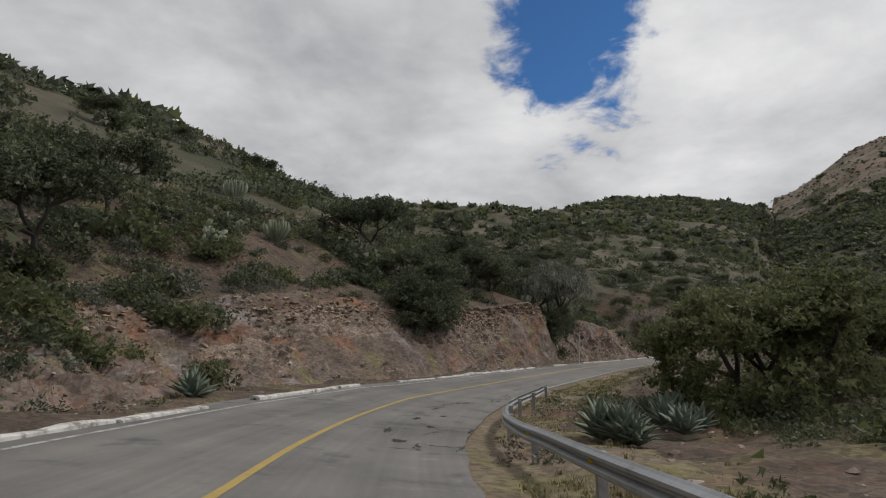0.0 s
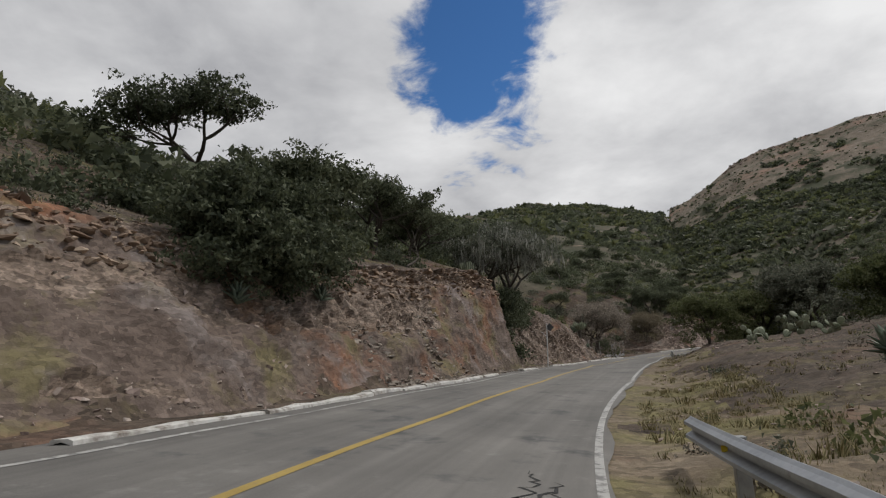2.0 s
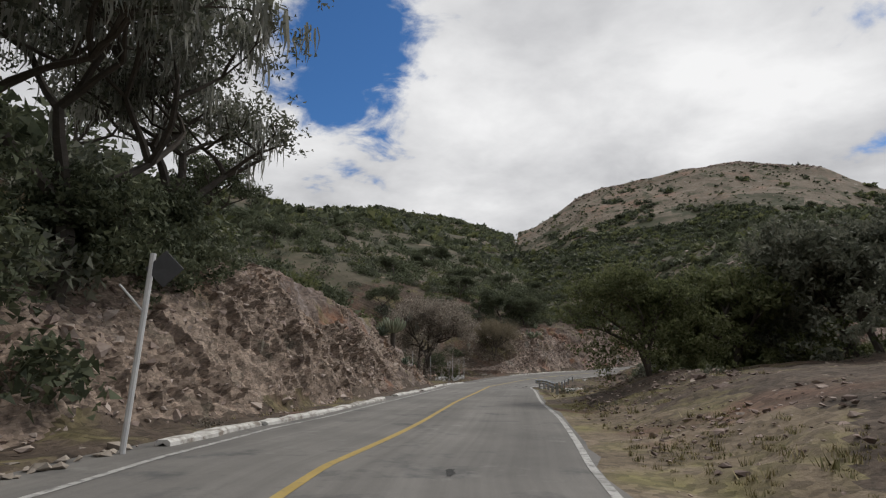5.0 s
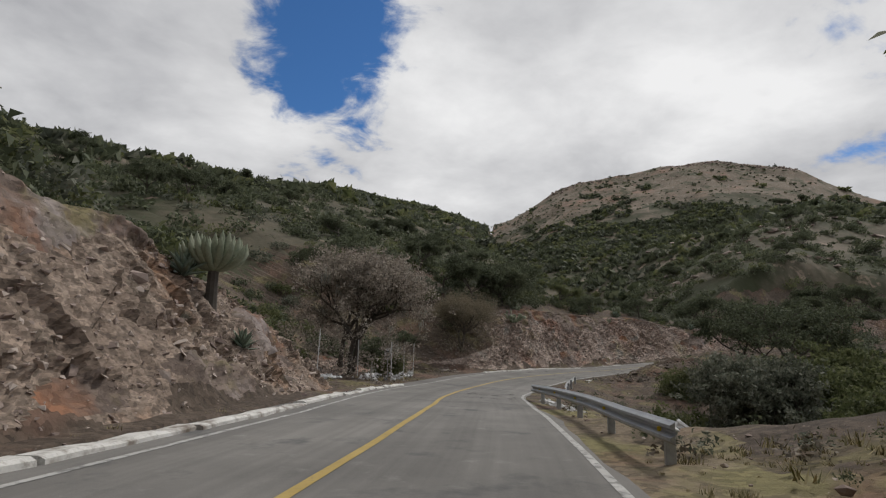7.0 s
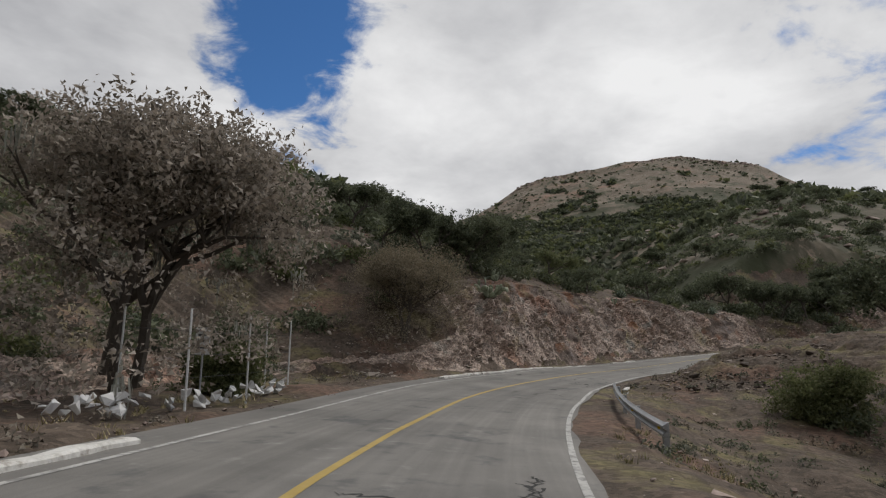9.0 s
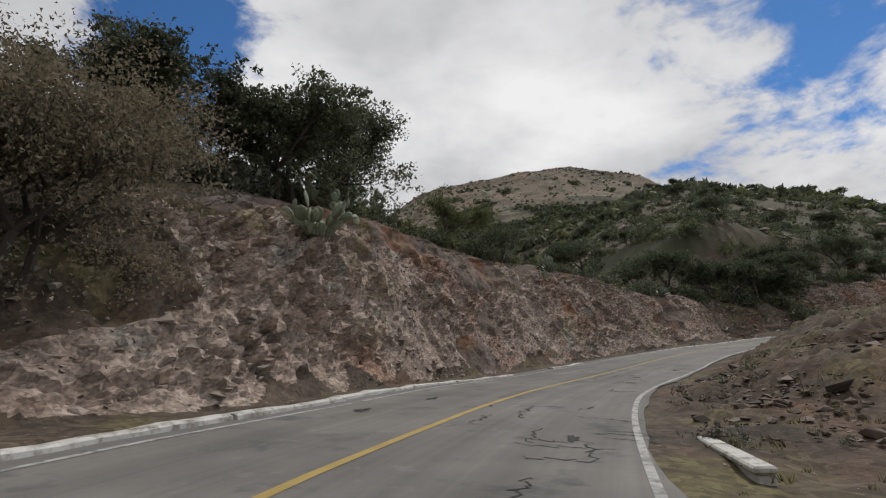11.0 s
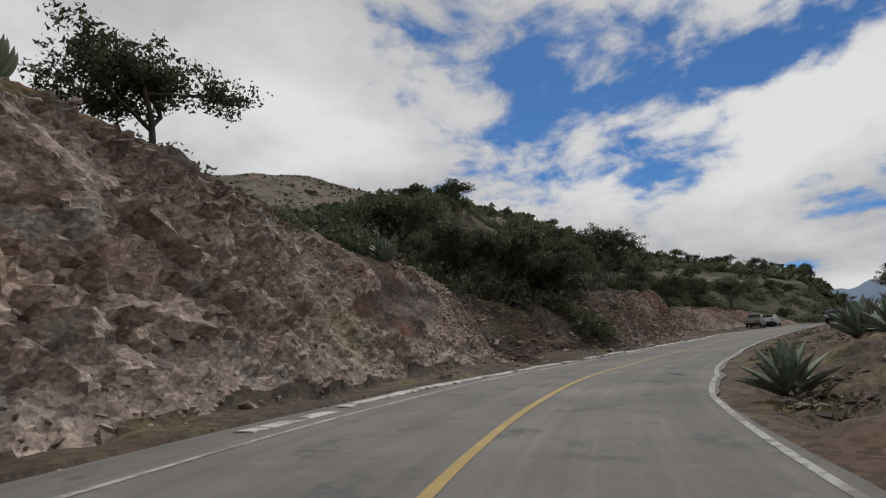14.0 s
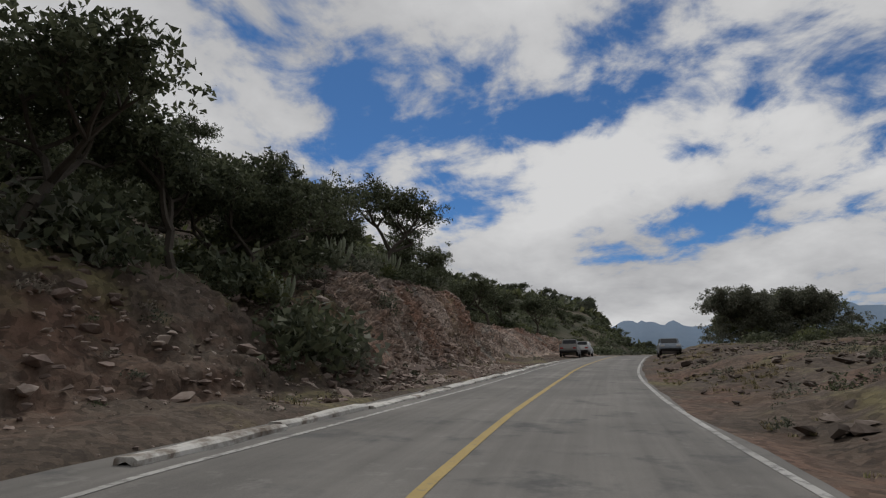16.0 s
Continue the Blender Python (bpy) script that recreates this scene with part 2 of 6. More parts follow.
HILL = material("scrub_hillside_soil", [(0.056, 0.055, 0.036), (0.098, 0.086, 0.06), (0.185, 0.146, 0.112)], 0.05, 0.6, 0.8, 0.95, depth=0.6,
                spot=[((0.045, 0.05, 0.026), 0.03, 0.46, 0.58), ((0.27, 0.20, 0.155), 0.12, 0.62, 0.70)])
SUMMIT = material("bare_tan_rocky_hilltop", [(0.095, 0.078, 0.056), (0.165, 0.135, 0.103), (0.26, 0.215, 0.17)], 0.035, 0.4, 1.0, 0.95, depth=3.0,
                  spot=[((0.07, 0.072, 0.042), 0.045, 0.52, 0.62), ((0.24, 0.155, 0.115), 0.02, 0.54, 0.66), ((0.33, 0.30, 0.26), 0.11, 0.63, 0.70)])
LEAF_DARK = material("dark_green_leaves", [(0.052, 0.063, 0.037), (0.10, 0.117, 0.068), (0.16, 0.176, 0.108)], 0.4, 5, 0, 0.7, island=0.5, translucent=0.3)
LEAF_GREY = material("grey_green_leaves", [(0.075, 0.085, 0.062), (0.135, 0.145, 0.105), (0.21, 0.215, 0.165)], 0.4, 5, 0, 0.75, island=0.5, translucent=0.3)
LEAF_OLIVE = material("olive_green_leaves", [(0.062, 0.076, 0.032), (0.12, 0.136, 0.058), (0.18, 0.19, 0.095)], 0.4, 5, 0, 0.7, island=0.5, translucent=0.45)
DRY_LEAF = material("greyish_dry_leaves", [(0.15, 0.132, 0.105), (0.28, 0.243, 0.20), (0.42, 0.37, 0.315)], 0.5, 5, 0, 0.85, island=0.5, translucent=0.25)
BROWN_LEAF = material("brownish_olive_leaves", [(0.11, 0.096, 0.064), (0.19, 0.163, 0.11), (0.27, 0.23, 0.165)], 0.5, 5, 0, 0.85, island=0.5, translucent=0.3)
TWIG = material("dry_grey_twigs", [(0.09, 0.08, 0.065), (0.17, 0.15, 0.12), (0.24, 0.21, 0.17)], 1, 12, 0, 0.9, island=0.5)
BARK = material("dark_grey_bark", [(0.05, 0.043, 0.036), (0.11, 0.095, 0.08)], 3, 20, 0.6, 0.95, depth=0.03)


# ---- noise on arrays ----
def lattice(ix, iy, iz):
    h = (ix * 374761393 + iy * 668265263 + iz * 2147483647) & 0xFFFFFFFF
    h = ((h ^ (h >> 13)) * 1274126177) & 0xFFFFFFFF
    return ((h ^ (h >> 16)) & 0xFFFF) / 65535.0


def value_noise(x, y, z=0.0):
    x, y, z = np.broadcast_arrays(np.asarray(x, float), np.asarray(y, float), np.asarray(z, float))
    ix, iy, iz = (np.floor(a).astype(np.int64) for a in (x, y, z))
    fx, fy, fz = x - ix, y - iy, z - iz
    fx, fy, fz = (f * f * (3 - 2 * f) for f in (fx, fy, fz))
    out = 0.0
    for a in (0, 1):
        for b in (0, 1):
            for c in (0, 1):
                w = (fx if a else 1 - fx) * (fy if b else 1 - fy) * (fz if c else 1 - fz)
                out = out + w * lattice(ix + a, iy + b, iz + c)
    return out * 2 - 1


def fbm(x, y, z=0.0, octaves=4):
    return sum(value_noise(x * 2**k, y * 2**k, z * 2**k + 7.3 * k) / 2**k for k in range(octaves))


def blocks(x, y, z):
    """Angular cells: the nearest feature point's random value and the distance to the cell's edge."""
    x, y, z = np.broadcast_arrays(x, y, z)
    ix, iy, iz = (np.floor(a).astype(np.int64) for a in (x, y, z))
    d1, d2, v = np.full(x.shape, 9.0), np.full(x.shape, 9.0), np.zeros(x.shape)
    for a in (-1, 0, 1):
        for b in (-1, 0, 1):
            for c in (-1, 0, 1):
                jx, jy, jz = ix + a, iy + b, iz + c
                d = np.abs(jx + lattice(jx, jy, jz) - x) + np.abs(jy + lattice(jy, jz, jx + 9) - y) + np.abs(jz + lattice(jz, jx, jy + 5) - z)
                near = d < d1
                d2 = np.where(near, d1, np.minimum(d2, d))
                v = np.where(near, lattice(jx + 3, jy, jz), v)
                d1 = np.where(near, d, d1)
    return v, d2 - d1


def facets(x, y, seed=0):
    """Tilted broken faces of angular outline: the height over a plane, and the distance to the face's edge."""
    x, y = x + 0.35 * value_noise(x * 0.7, y * 0.7, seed), y + 0.35 * value_noise(x * 0.7, y * 0.7, seed + 31)
    ix, iy = np.floor(x).astype(np.int64), np.floor(y).astype(np.int64)
    d1, d2, v = np.full(x.shape, 9.0), np.full(x.shape, 9.0), np.zeros(x.shape)
    for a in (-1, 0, 1):
        for b in (-1, 0, 1):
            jx, jy = ix + a, iy + b
            dx, dy = x - jx - lattice(jx, jy, seed), y - jy - lattice(jx, jy, seed + 17)
            turn, asp = (lattice(jx, jy, seed + 3) - 0.5) * 1.6, 0.65 + 0.9 * lattice(jx, jy, seed + 13)
            u, w = dx * np.cos(turn) + dy * np.sin(turn), dy * np.cos(turn) - dx * np.sin(turn)
            d = np.maximum(np.abs(u) * asp, np.abs(w) / asp)
            near = d < d1
            d2 = np.where(near, d1, np.minimum(d2, d))
            v = np.where(near, (lattice(jx, jy, seed + 5) - 0.5) * 1.1 + (lattice(jx, jy, seed + 7) - 0.5) * 1.6 * dx + (lattice(jx, jy, seed + 9) - 0.40) * 1.5 * dy, v)
            d1 = np.where(near, d, d1)
    return v, d2 - d1


# ---- the road's line: x, y and the height of the road, with the lane in which the camera drives as its reference ----
ALIGN = [(1.5, -45, 2.6), (1.2, -24, 1.5), (0.6, -12, 0.75), (0, 0, 0), (-0.2, 12.1, -0.72), (1.3, 23.8, -1.18), (5.2, 35.4, -1.2), (10.3, 45.7, -1.03),
         (16.8, 56.5, -0.95), (22.81, 66.44, -1.05), (28.44, 76.82, -1.12), (34.65, 87.6, -1.15), (38.33, 93.67, -1.28), (42.7, 99.91, -1.5), (47.01, 105.3, -1.65), (52.59, 111.61, -1.6), (57.21, 115.56, -1.47), (66.9, 122.62, -1.18), (77.72, 127.59, -0.8),
         (89.32, 130.89, -0.02), (101.06, 132.27, 0.66), (112.85, 131.64, 1.29), (124.76, 130.1, 2.18), (138.63, 127.81, 3.25), (153.4, 124.34, 4.45), (168.13, 120.37, 5.6), (182.81, 115.71, 6.6), (197.44, 110.34, 6.9), (212.03, 104.58, 6.5), (236.29, 94.14, 4.6)]


def along_line(points, step=0.25):
    p = np.array(points, float)
    out = []
    for i in range(1, len(p) - 2):
        u = np.linspace(0, 1, 60, endpoint=False)[:, None]
        a, b, c, d = p[i - 1], p[i], p[i + 1], p[i + 2]
        out.append(0.5 * (2 * b + (c - a) * u + (2 * a - 5 * b + 4 * c - d) * u**2 + (3 * b - a - 3 * c + d) * u**3))
    q = np.concatenate(out)
    s = np.r_[0, np.cumsum(np.hypot(*np.diff(q[:, :2], axis=0).T))]
    t = np.arange(0, s[-1], step)
    return np.stack([np.interp(t, s, q[:, k]) for k in range(3)], 1)


LINE = along_line(ALIGN)
soft_ = np.exp(-0.5 * (np.arange(-40, 41) * 0.25 / 3.2) ** 2)
padded = np.concatenate([LINE[0] + (LINE[0] - LINE[1]) * np.arange(40, 0, -1)[:, None], LINE, LINE[-1] + (LINE[-1] - LINE[-2]) * np.arange(1, 41)[:, None]])
LINE = np.stack([np.convolve(padded[:, k], soft_ / soft_.sum(), "valid") for k in range(3)], 1)
S0 = -0.25 * int(np.argmin(np.hypot(LINE[:, 0], LINE[:, 1])))
LINE_S = S0 + 0.25 * np.arange(len(LINE))
S_MIN, S_MAX = LINE_S[0], LINE_S[-1]
TANG = np.gradient(LINE[:, :2], axis=0)
TANG /= np.linalg.norm(TANG, axis=1)[:, None]


def table(text):
    rows = [tuple(float(v) for v in r.split()) for r in text.split(",")]
    xs, ys = zip(*rows)
    return lambda s: np.interp(s, xs, ys)


bank = table("-20 .04, 0 .06, 20 .09, 32 .10, 40 .09, 46 .065, 60 .035, 75 .01, 90 .015, 105 .03, 125 .06, 140 .075, 146 .07, 155 .035, 162 .02, 195 .02, 300 0")
yellow_at = table("-40 -2.4, 0 -2.4, 7 -2.3, 11 -2.55, 16 -2.8, 25 -3.1, 36 -2.25, 47 -1.8, 60 -2.15, 66 -2.7, 70 -2.6, 76 -2.5, 82 -2.3, 91 -1.85, 96 -1.72, 100 -1.7, 104 -1.92, 108 -2.08, 112 -2.35, 117 -2.6, 126 -2.75, 130 -2.72, 134 -2.6, 139 -2.3, 144 -2.08, 150 -1.95, 157 -1.82, 163 -1.68, 168 -1.62, 176 -1.45, 182 -1.45, 193 -1.48, 199 -1.3, 205 -1.05, 213 -.78, 240 -.7, 300 -.7")
right_at = table("-40 .9, 0 .7, 8 .5, 12 .45, 17 .5, 27 .5, 37 .9, 48 1.4, 60 1.1, 67 .9, 71 1.0, 76 1.15, 82 1.2, 91 1.4, 97 1.45, 100 1.36, 104.5 1.25, 108 1.05, 112 .9, 120 .95, 129 1.08, 134 .88, 138 1.0, 142 1.08, 146 1.1, 150 1.28, 155 1.68, 159 1.83, 163 1.75, 168 1.72, 176 1.78, 182 2.15, 188 2.0, 195 2.05, 203 2.0, 211 2.15, 222 2.45, 235 2.6, 300 2.6")
kerb_at = table("-40 -6.6, 0 -6.6, 18 -7.1, 27 -6.8, 30 -6.1, 35 -5.5, 46 -4.8, 60 -5.15, 64 -5.55, 66 -5.85, 71 -6.2, 78 -5.95, 88 -5.35, 95 -5.0, 99 -5.1, 104.5 -5.45, 109 -5.8, 116 -6.15, 121 -6.3, 129 -6.55, 135 -6.3, 140 -5.75, 148 -5.75, 159 -6.0, 165 -5.65, 168 -5.4, 175 -5.05, 186 -4.95, 193 -5.0, 199 -4.5, 206 -3.95, 215 -3.55, 235 -3.5, 300 -3.5")
cut_high = table("-40 3, 0 3, 20 3.2, 30 4.8, 40 4.7, 46 4.7, 50 5.0, 54 5.5, 58 5.9, 63 5.5, 66 3.2, 72 3.5, 80 5.2, 88 4.8, 95 3.8, 102 3.2, 108 2, 113 .8, 129 .8, 134 2.2, 139 4.8, 143 5.8, 148 6.5, 156 6.5, 162.5 6.3, 163.5 6.0, 168 6.0, 174 5.7, 178 4.8, 182 4.5, 188 4.2, 194 3.6, 200 3.2, 206 3.0, 210 4.2, 225 4.8, 231 3.2, 250 3, 290 2")
cut_run = table("-40 6, 20 5.5, 30 5, 40 3.5, 50 2.5, 60 2, 70 3, 95 2.7, 130 4.2, 137 4.2, 142 2.6, 150 2.5, 156 2.8, 162 3.0, 170 3.2, 177 2.9, 184 2.8, 191 4.2, 204 4.2, 210 2.6, 226 2.8, 235 5")
cut_foot = table("-40 2, 20 2, 28 1, 60 .8, 66 2, 72 1, 106 1, 112 5, 129 6, 134 2, 140 .8, 164 1, 175 1.6, 184 1.6, 191 2, 202 2.2, 210 2.8, 226 3, 290 3")
cut_above = table("-40 .3, 45 .35, 70 .33, 110 .22, 130 .22, 140 .35, 160 .45, 190 .3, 290 .25")
right_near = table("-40 -.3, 0 -.3, 30 -.1, 40 .5, 55 1, 85 1.3, 92 .6, 98 -.8, 108 -1.6, 120 -1.4, 132 -1, 140 .2, 148 1.6, 160 2, 172 1.8, 182 1.2, 195 .9, 230 1")
right_wide = table("-40 -.8, 0 -.6, 30 .5, 55 2.2, 85 2, 98 -2.5, 110 -4, 125 -3, 140 .5, 150 2.5, 165 3, 180 2, 195 1.3, 230 1.4")


def spot(s, l, h=0.0):
    """World place of a point at s along the road's line, l to its right and h above the road's level there."""
    s, l = np.asarray(s, float), np.asarray(l, float)
    x, y, z = (np.interp(s, LINE_S, LINE[:, k]) for k in range(3))
    tx, ty = np.interp(s, LINE_S, TANG[:, 0]), np.interp(s, LINE_S, TANG[:, 1])
    n = np.hypot(tx, ty)
    return np.stack(np.broadcast_arrays(x + l * ty / n, y - l * tx / n, z + h), -1)


def heading(s):
    k = int(np.clip((s - S0) / 0.25, 0, len(TANG) - 1))
    return math.atan2(TANG[k, 1], TANG[k, 0])


def road_level(s, l):
    return -bank(s) * np.clip(l, kerb_at(s), right_at(s) + 0.8)


def ramp01(x, a, b):
    t = np.clip((x - a) / (b - a), 0, 1)
    return t * t * (3 - 2 * t)


def near_level(s, l):
    """Height over the road's line: the cutting to the left, the verge to the right."""
    base = road_level(s, l)
    d = np.maximum(kerb_at(s) - l, 0)
    foot, run, high = cut_foot(s), cut_run(s), cut_high(s)
    f = np.clip((d - foot) / run, 0, 1)
    face = high * (0.55 * f + 0.45 * ramp01(f, 0, 1))
    left = face + 0.06 * np.minimum(d, foot) + cut_above(s) * np.maximum(d - foot - run, 0)
    e = np.maximum(l - right_at(s) - 0.8, 0)
    right = np.where(e < 5, right_near(s) * ramp01(e, 0, 5), right_near(s) + (right_wide(s) - right_near(s)) * ramp01(e, 5, 15)) - 0.12 * np.maximum(e - 18, 0)
    return base + np.where(d > 0, left, right)


# ---- the hills: ridge distance and height by azimuth about the bend ----
MID = (50.0, 100.0)
ridge_far = table("-180 300, -110 300, -95 600, -90 1000, -30.5 1000, -29 660, -26 620, -21.5 560, -15 430, -8 320, 0 300, 7 260, 17 245, 30 225, 45 200, 62 170, 71 160, 81 160, 100 175, 127 215, 150 260, 180 300")
ridge_high = table("-180 60, -150 20, -110 -40, -95 -20, -90 10, -84 60, -77 130, -70 190, -64 235, -61.5 262, -60 284, -58.6 302, -57.5 309, -52 328, -47 331, -42 318, -39 308, -37 301, -36 290, -33 256, -30.5 232, -29 153, -26 157, -21.5 155, -15 132, -8 102, 0 97, 7 87, 17 84, 30 78, 45 79, 62 75, 81 65, 100 70, 127 66, 150 64, 180 60")
spur_high = table("-180 -80, -106 -80, -98 4, -93 24, -90 38, -84 43, -80 48, -76 52, -74 60, -70 67, -65 72, -61 78, -57 77, -52 70, -46 62, -40 46, -34 5, -30 -80, 180 -80")


def footing(x, y):
    """Nearest s along the line and the signed distance from it (right positive)."""
    x, y = np.asarray(x, float), np.asarray(y, float)
    pts = LINE[::8, :2]
    best, at = np.full(x.shape, 1e18), np.zeros(x.shape, int)
    for i, (px, py) in enumerate(pts):
        d = (x - px) ** 2 + (y - py) ** 2
        m = d < best
        best, at = np.where(m, d, best), np.where(m, i * 8, at)
    for shift in (-6, -4, -2, 2, 4, 6):
        j = np.clip(at + shift, 0, len(LINE) - 1)
        d = (x - LINE[j, 0]) ** 2 + (y - LINE[j, 1]) ** 2
        m = d < best
        best, at = np.where(m, d, best), np.where(m, j, at)
    dx, dy = x - LINE[at, 0], y - LINE[at, 1]
    side_ = dx * TANG[at, 1] - dy * TANG[at, 0]
    return LINE_S[at], np.sign(side_) * np.sqrt(best), LINE[at, 2]


def land(x, y):
    """Height of the ground anywhere."""
    s, l, z0 = footing(x, y)
    near = z0 + near_level(s, l)
    r = np.hypot(x - MID[0], y - MID[1])
    az = np.degrees(np.arctan2(-(x - MID[0]), y - MID[1]))
    rr, hr = ridge_far(az), ridge_high(az)
    edge = cut_foot(s) + cut_run(s) - kerb_at(s)
    e = np.maximum(-l - edge, 0)
    t = e / (e + np.maximum(rr - r, 0.01))
    t = np.where(rr > 700, t**1.75, t)
    wob = (fbm(x / 90, y / 90) * 6 + fbm(x / 23, y / 23, 3) * 1.6) * ramp01(e, 8, 120)
    low = z0 + near_level(s, np.maximum(l, -edge)) + 0.0
    k = 0.12 * np.minimum(e, 20) * np.exp(-e / 60)
    hill = (low + k) * (1 - t) + hr * t + wob - 0.25 * np.maximum(r - rr, 0) * (t > 0.5)
    spur = spur_high(az) - np.abs(r - 300) * 0.30 + fbm(x / 30, y / 30, 5) * 2.0
    hill = np.where((l < 0) & (e > 20), np.maximum(hill, np.minimum(spur, hill + ramp01(e, 20, 70) * 300)), hill)
    z = np.where(l < 0, hill, near)
    return np.maximum(z, -70 + fbm(x / 200, y / 200) * 8)


def grid_mesh(name, P, mat, closed=False):
    """A sheet from an array of places, rows by columns."""
    a, b = P.shape[:2]
    i = np.arange(a * b).reshape(a, b)
    q = np.stack([i[:-1, :-1], i[1:, :-1], i[1:, 1:], i[:-1, 1:]], -1).reshape(-1, 4)
    return raw_mesh(name, P.reshape(-1, 3), q, mat)


def raw_mesh(name, verts, faces, mat, bulge=None):
    """A mesh from arrays; bulge: for foliage, the outward direction of the clump at each vertex, which rounds its shading."""
    me = bpy.data.meshes.new(name)
    verts, faces = np.asarray(verts, np.float32), np.asarray(faces, np.int32)
    if bulge is not None:
        a, b, c = (verts[faces[:, k]] for k in range(3))
        turned = np.einsum("ij,ij->i", np.cross(b - a, c - a), bulge[faces[:, 0]]) < 0
        faces = np.where(turned[:, None], faces[:, ::-1], faces).astype(np.int32)
    n, w = faces.shape
    me.vertices.add(len(verts))
    me.vertices.foreach_set("co", verts.ravel())
    me.loops.add(n * w)
    me.loops.foreach_set("vertex_index", faces.ravel())
    me.polygons.add(n)
    me.polygons.foreach_set("loop_start", np.arange(0, n * w, w, dtype=np.int32))
    me.materials.append(mat)
    me.update(calc_edges=True)
    me.polygons.foreach_set("use_smooth", np.zeros(n, bool))
    if bulge is not None:
        a, b, c = (verts[faces[:, k]] for k in range(3))
        own = np.cross(b - a, c - a)
        own /= np.linalg.norm(own, axis=1)[:, None] + 1e-9
        away = np.array(bulge, float)
        for k in range(3):
            away[faces[:, k]] += 0.55 * own
        away /= np.linalg.norm(away, axis=1)[:, None] + 1e-9
        me.attributes.new("custom_normal", "FLOAT_VECTOR", "POINT").data.foreach_set("vector", away.astype(np.float32).ravel())
        me.update()
    return me


def smooth(me):
    me.polygons.foreach_set("use_smooth", np.ones(len(me.polygons), bool))
    return me


# ---- ground, cutting, verge, road ----
ang = np.radians(np.linspace(-180, 180, 541))
rad = np.r_[np.arange(0, 180, 3.0), np.geomspace(180, 760, 60, endpoint=False), np.arange(760, 1080, 8.0), np.geomspace(1080, 4500, 40)]
A, R = np.meshgrid(ang, rad)
X, Y = MID[0] - np.sin(A) * R, MID[1] + np.cos(A) * R
Z = land(X, Y)
gs, gl, _ = footing(X, Y)
inside = (gs > S_MIN + 2) & (gs < S_MAX - 2)
Z = Z - 1.6 * inside * (1 - ramp01(np.abs(gl), 26, 34)) - 40 * ramp01(R, 2500, 4500)
ground_me = smooth(grid_mesh("ground", np.stack([X, Y, Z], -1), HILL))
ground_me.materials.append(SUMMIT)
bare = (Z > 172 + 55 * fbm(X / 80, Y / 80, 2, 2)) & (R > 600) & (R < 1300)
ground_me.polygons.foreach_set("material_index", bare[:-1, :-1].ravel().astype(np.int32))
ground = new("ground", ground_me)
tagged(ground, "dry scrub-covered hillsides with bare soil and rock", "ground", kind="structure")

ss = np.r_[np.arange(S_MIN + 1, -5, 0.5), np.arange(-5, 238, 0.13), np.arange(238, S_MAX - 1, 0.4)]
FACE = 62
U = np.r_[np.linspace(0, 1, 8, endpoint=False), 1 + np.linspace(0, 1, FACE), 2 + np.r_[0.2, 0.4, 0.65, 0.95, 1.3, 1.7, 2.2, 2.8, 3.5, 4.3, 5.2, 6.3, 7.6, 9, 11, 13.5, 16.5, 20, 24, 28]]
SS, UU = np.meshgrid(ss, U, indexing="ij")
foot, run, high = cut_foot(SS), cut_run(SS), cut_high(SS)
d = np.where(UU < 1, UU * (foot - 0.35), np.where(UU <= 2, foot - 0.35 + (UU - 1) * (run + 0.35), foot + run + UU - 2))
LL = kerb_at(SS) - 0.35 - d
P = spot(SS, LL, 0.0)
zl = land(P[..., 0], P[..., 1])
keep = ramp01(d, 8, 14)
P[..., 2] = (P[..., 2] + near_level(SS, LL)) * (1 - keep) + zl * keep
f = np.clip((d - foot) / run, -0.2, 3)
slope = np.hypot(run, high)
W = f * slope
onface = ramp01(d, foot - 0.3, foot + 0.4) * (1 - ramp01(d, foot + run - 0.3, foot + run + 1.6))
# earth below, bedded stone above, between s 28 and 62; loose reddish slope before it
lower = 1 - ramp01(f + 0.10 * fbm(SS / 3, W / 3, 3, 2), 0.58, 0.68)
earthy = np.maximum(ramp01(SS, 47, 52) * (1 - ramp01(SS, 60, 64)) * lower, 1 - ramp01(SS, 34, 38) * ramp01(f, 0.2, 0.4))
earthy = earthy * (1 - 0.95 * (1 - ramp01(SS, 34, 38)) * ramp01(fbm(SS / 5, W / 1.1, 51, 3), 0.05, 0.3))
earthy = earthy * (1 - ramp01(SS, 62, 64)) 
earthy = np.maximum(earthy, ramp01(fbm(SS / 7, W / 4, 11, 3) + 0.5 * ramp01(f, 0.75, 1.0) - 0.45 * ramp01(SS, 134, 140), 0.32, 0.55))
earthy = np.maximum(earthy, ramp01(SS, 126, 130) * (1 - ramp01(SS, 138, 141)) * ramp01(f, 0.25, 0.4))
earthy = np.maximum(earthy, ramp01(SS, 186, 192) * (1 - ramp01(SS, 206, 210)))
earthy = np.maximum(earthy, ramp01(SS, 90, 96) * (1 - ramp01(SS, 109, 113)) * ramp01(fbm(SS / 3, W / 2, 61, 3) + 0.15, 0.0, 0.3))
earthy = np.maximum(earthy, ramp01(SS, 138, 142) * (1 - ramp01(SS, 163, 168)) * ramp01(f + 0.22 * fbm(SS / 3, W / 2, 71, 3), 0.70, 0.80))
dip = 0.28 * SS
big, be = facets(SS / 1.9, (W + dip) / 1.5, 1)
mid_, me_ = facets(SS / 0.75 + 0.2 * W, (W + 1.2 * dip) / 0.5, 2)
fine_, fe = facets(SS / 0.34, (W - 0.5 * dip) / 0.24, 3)
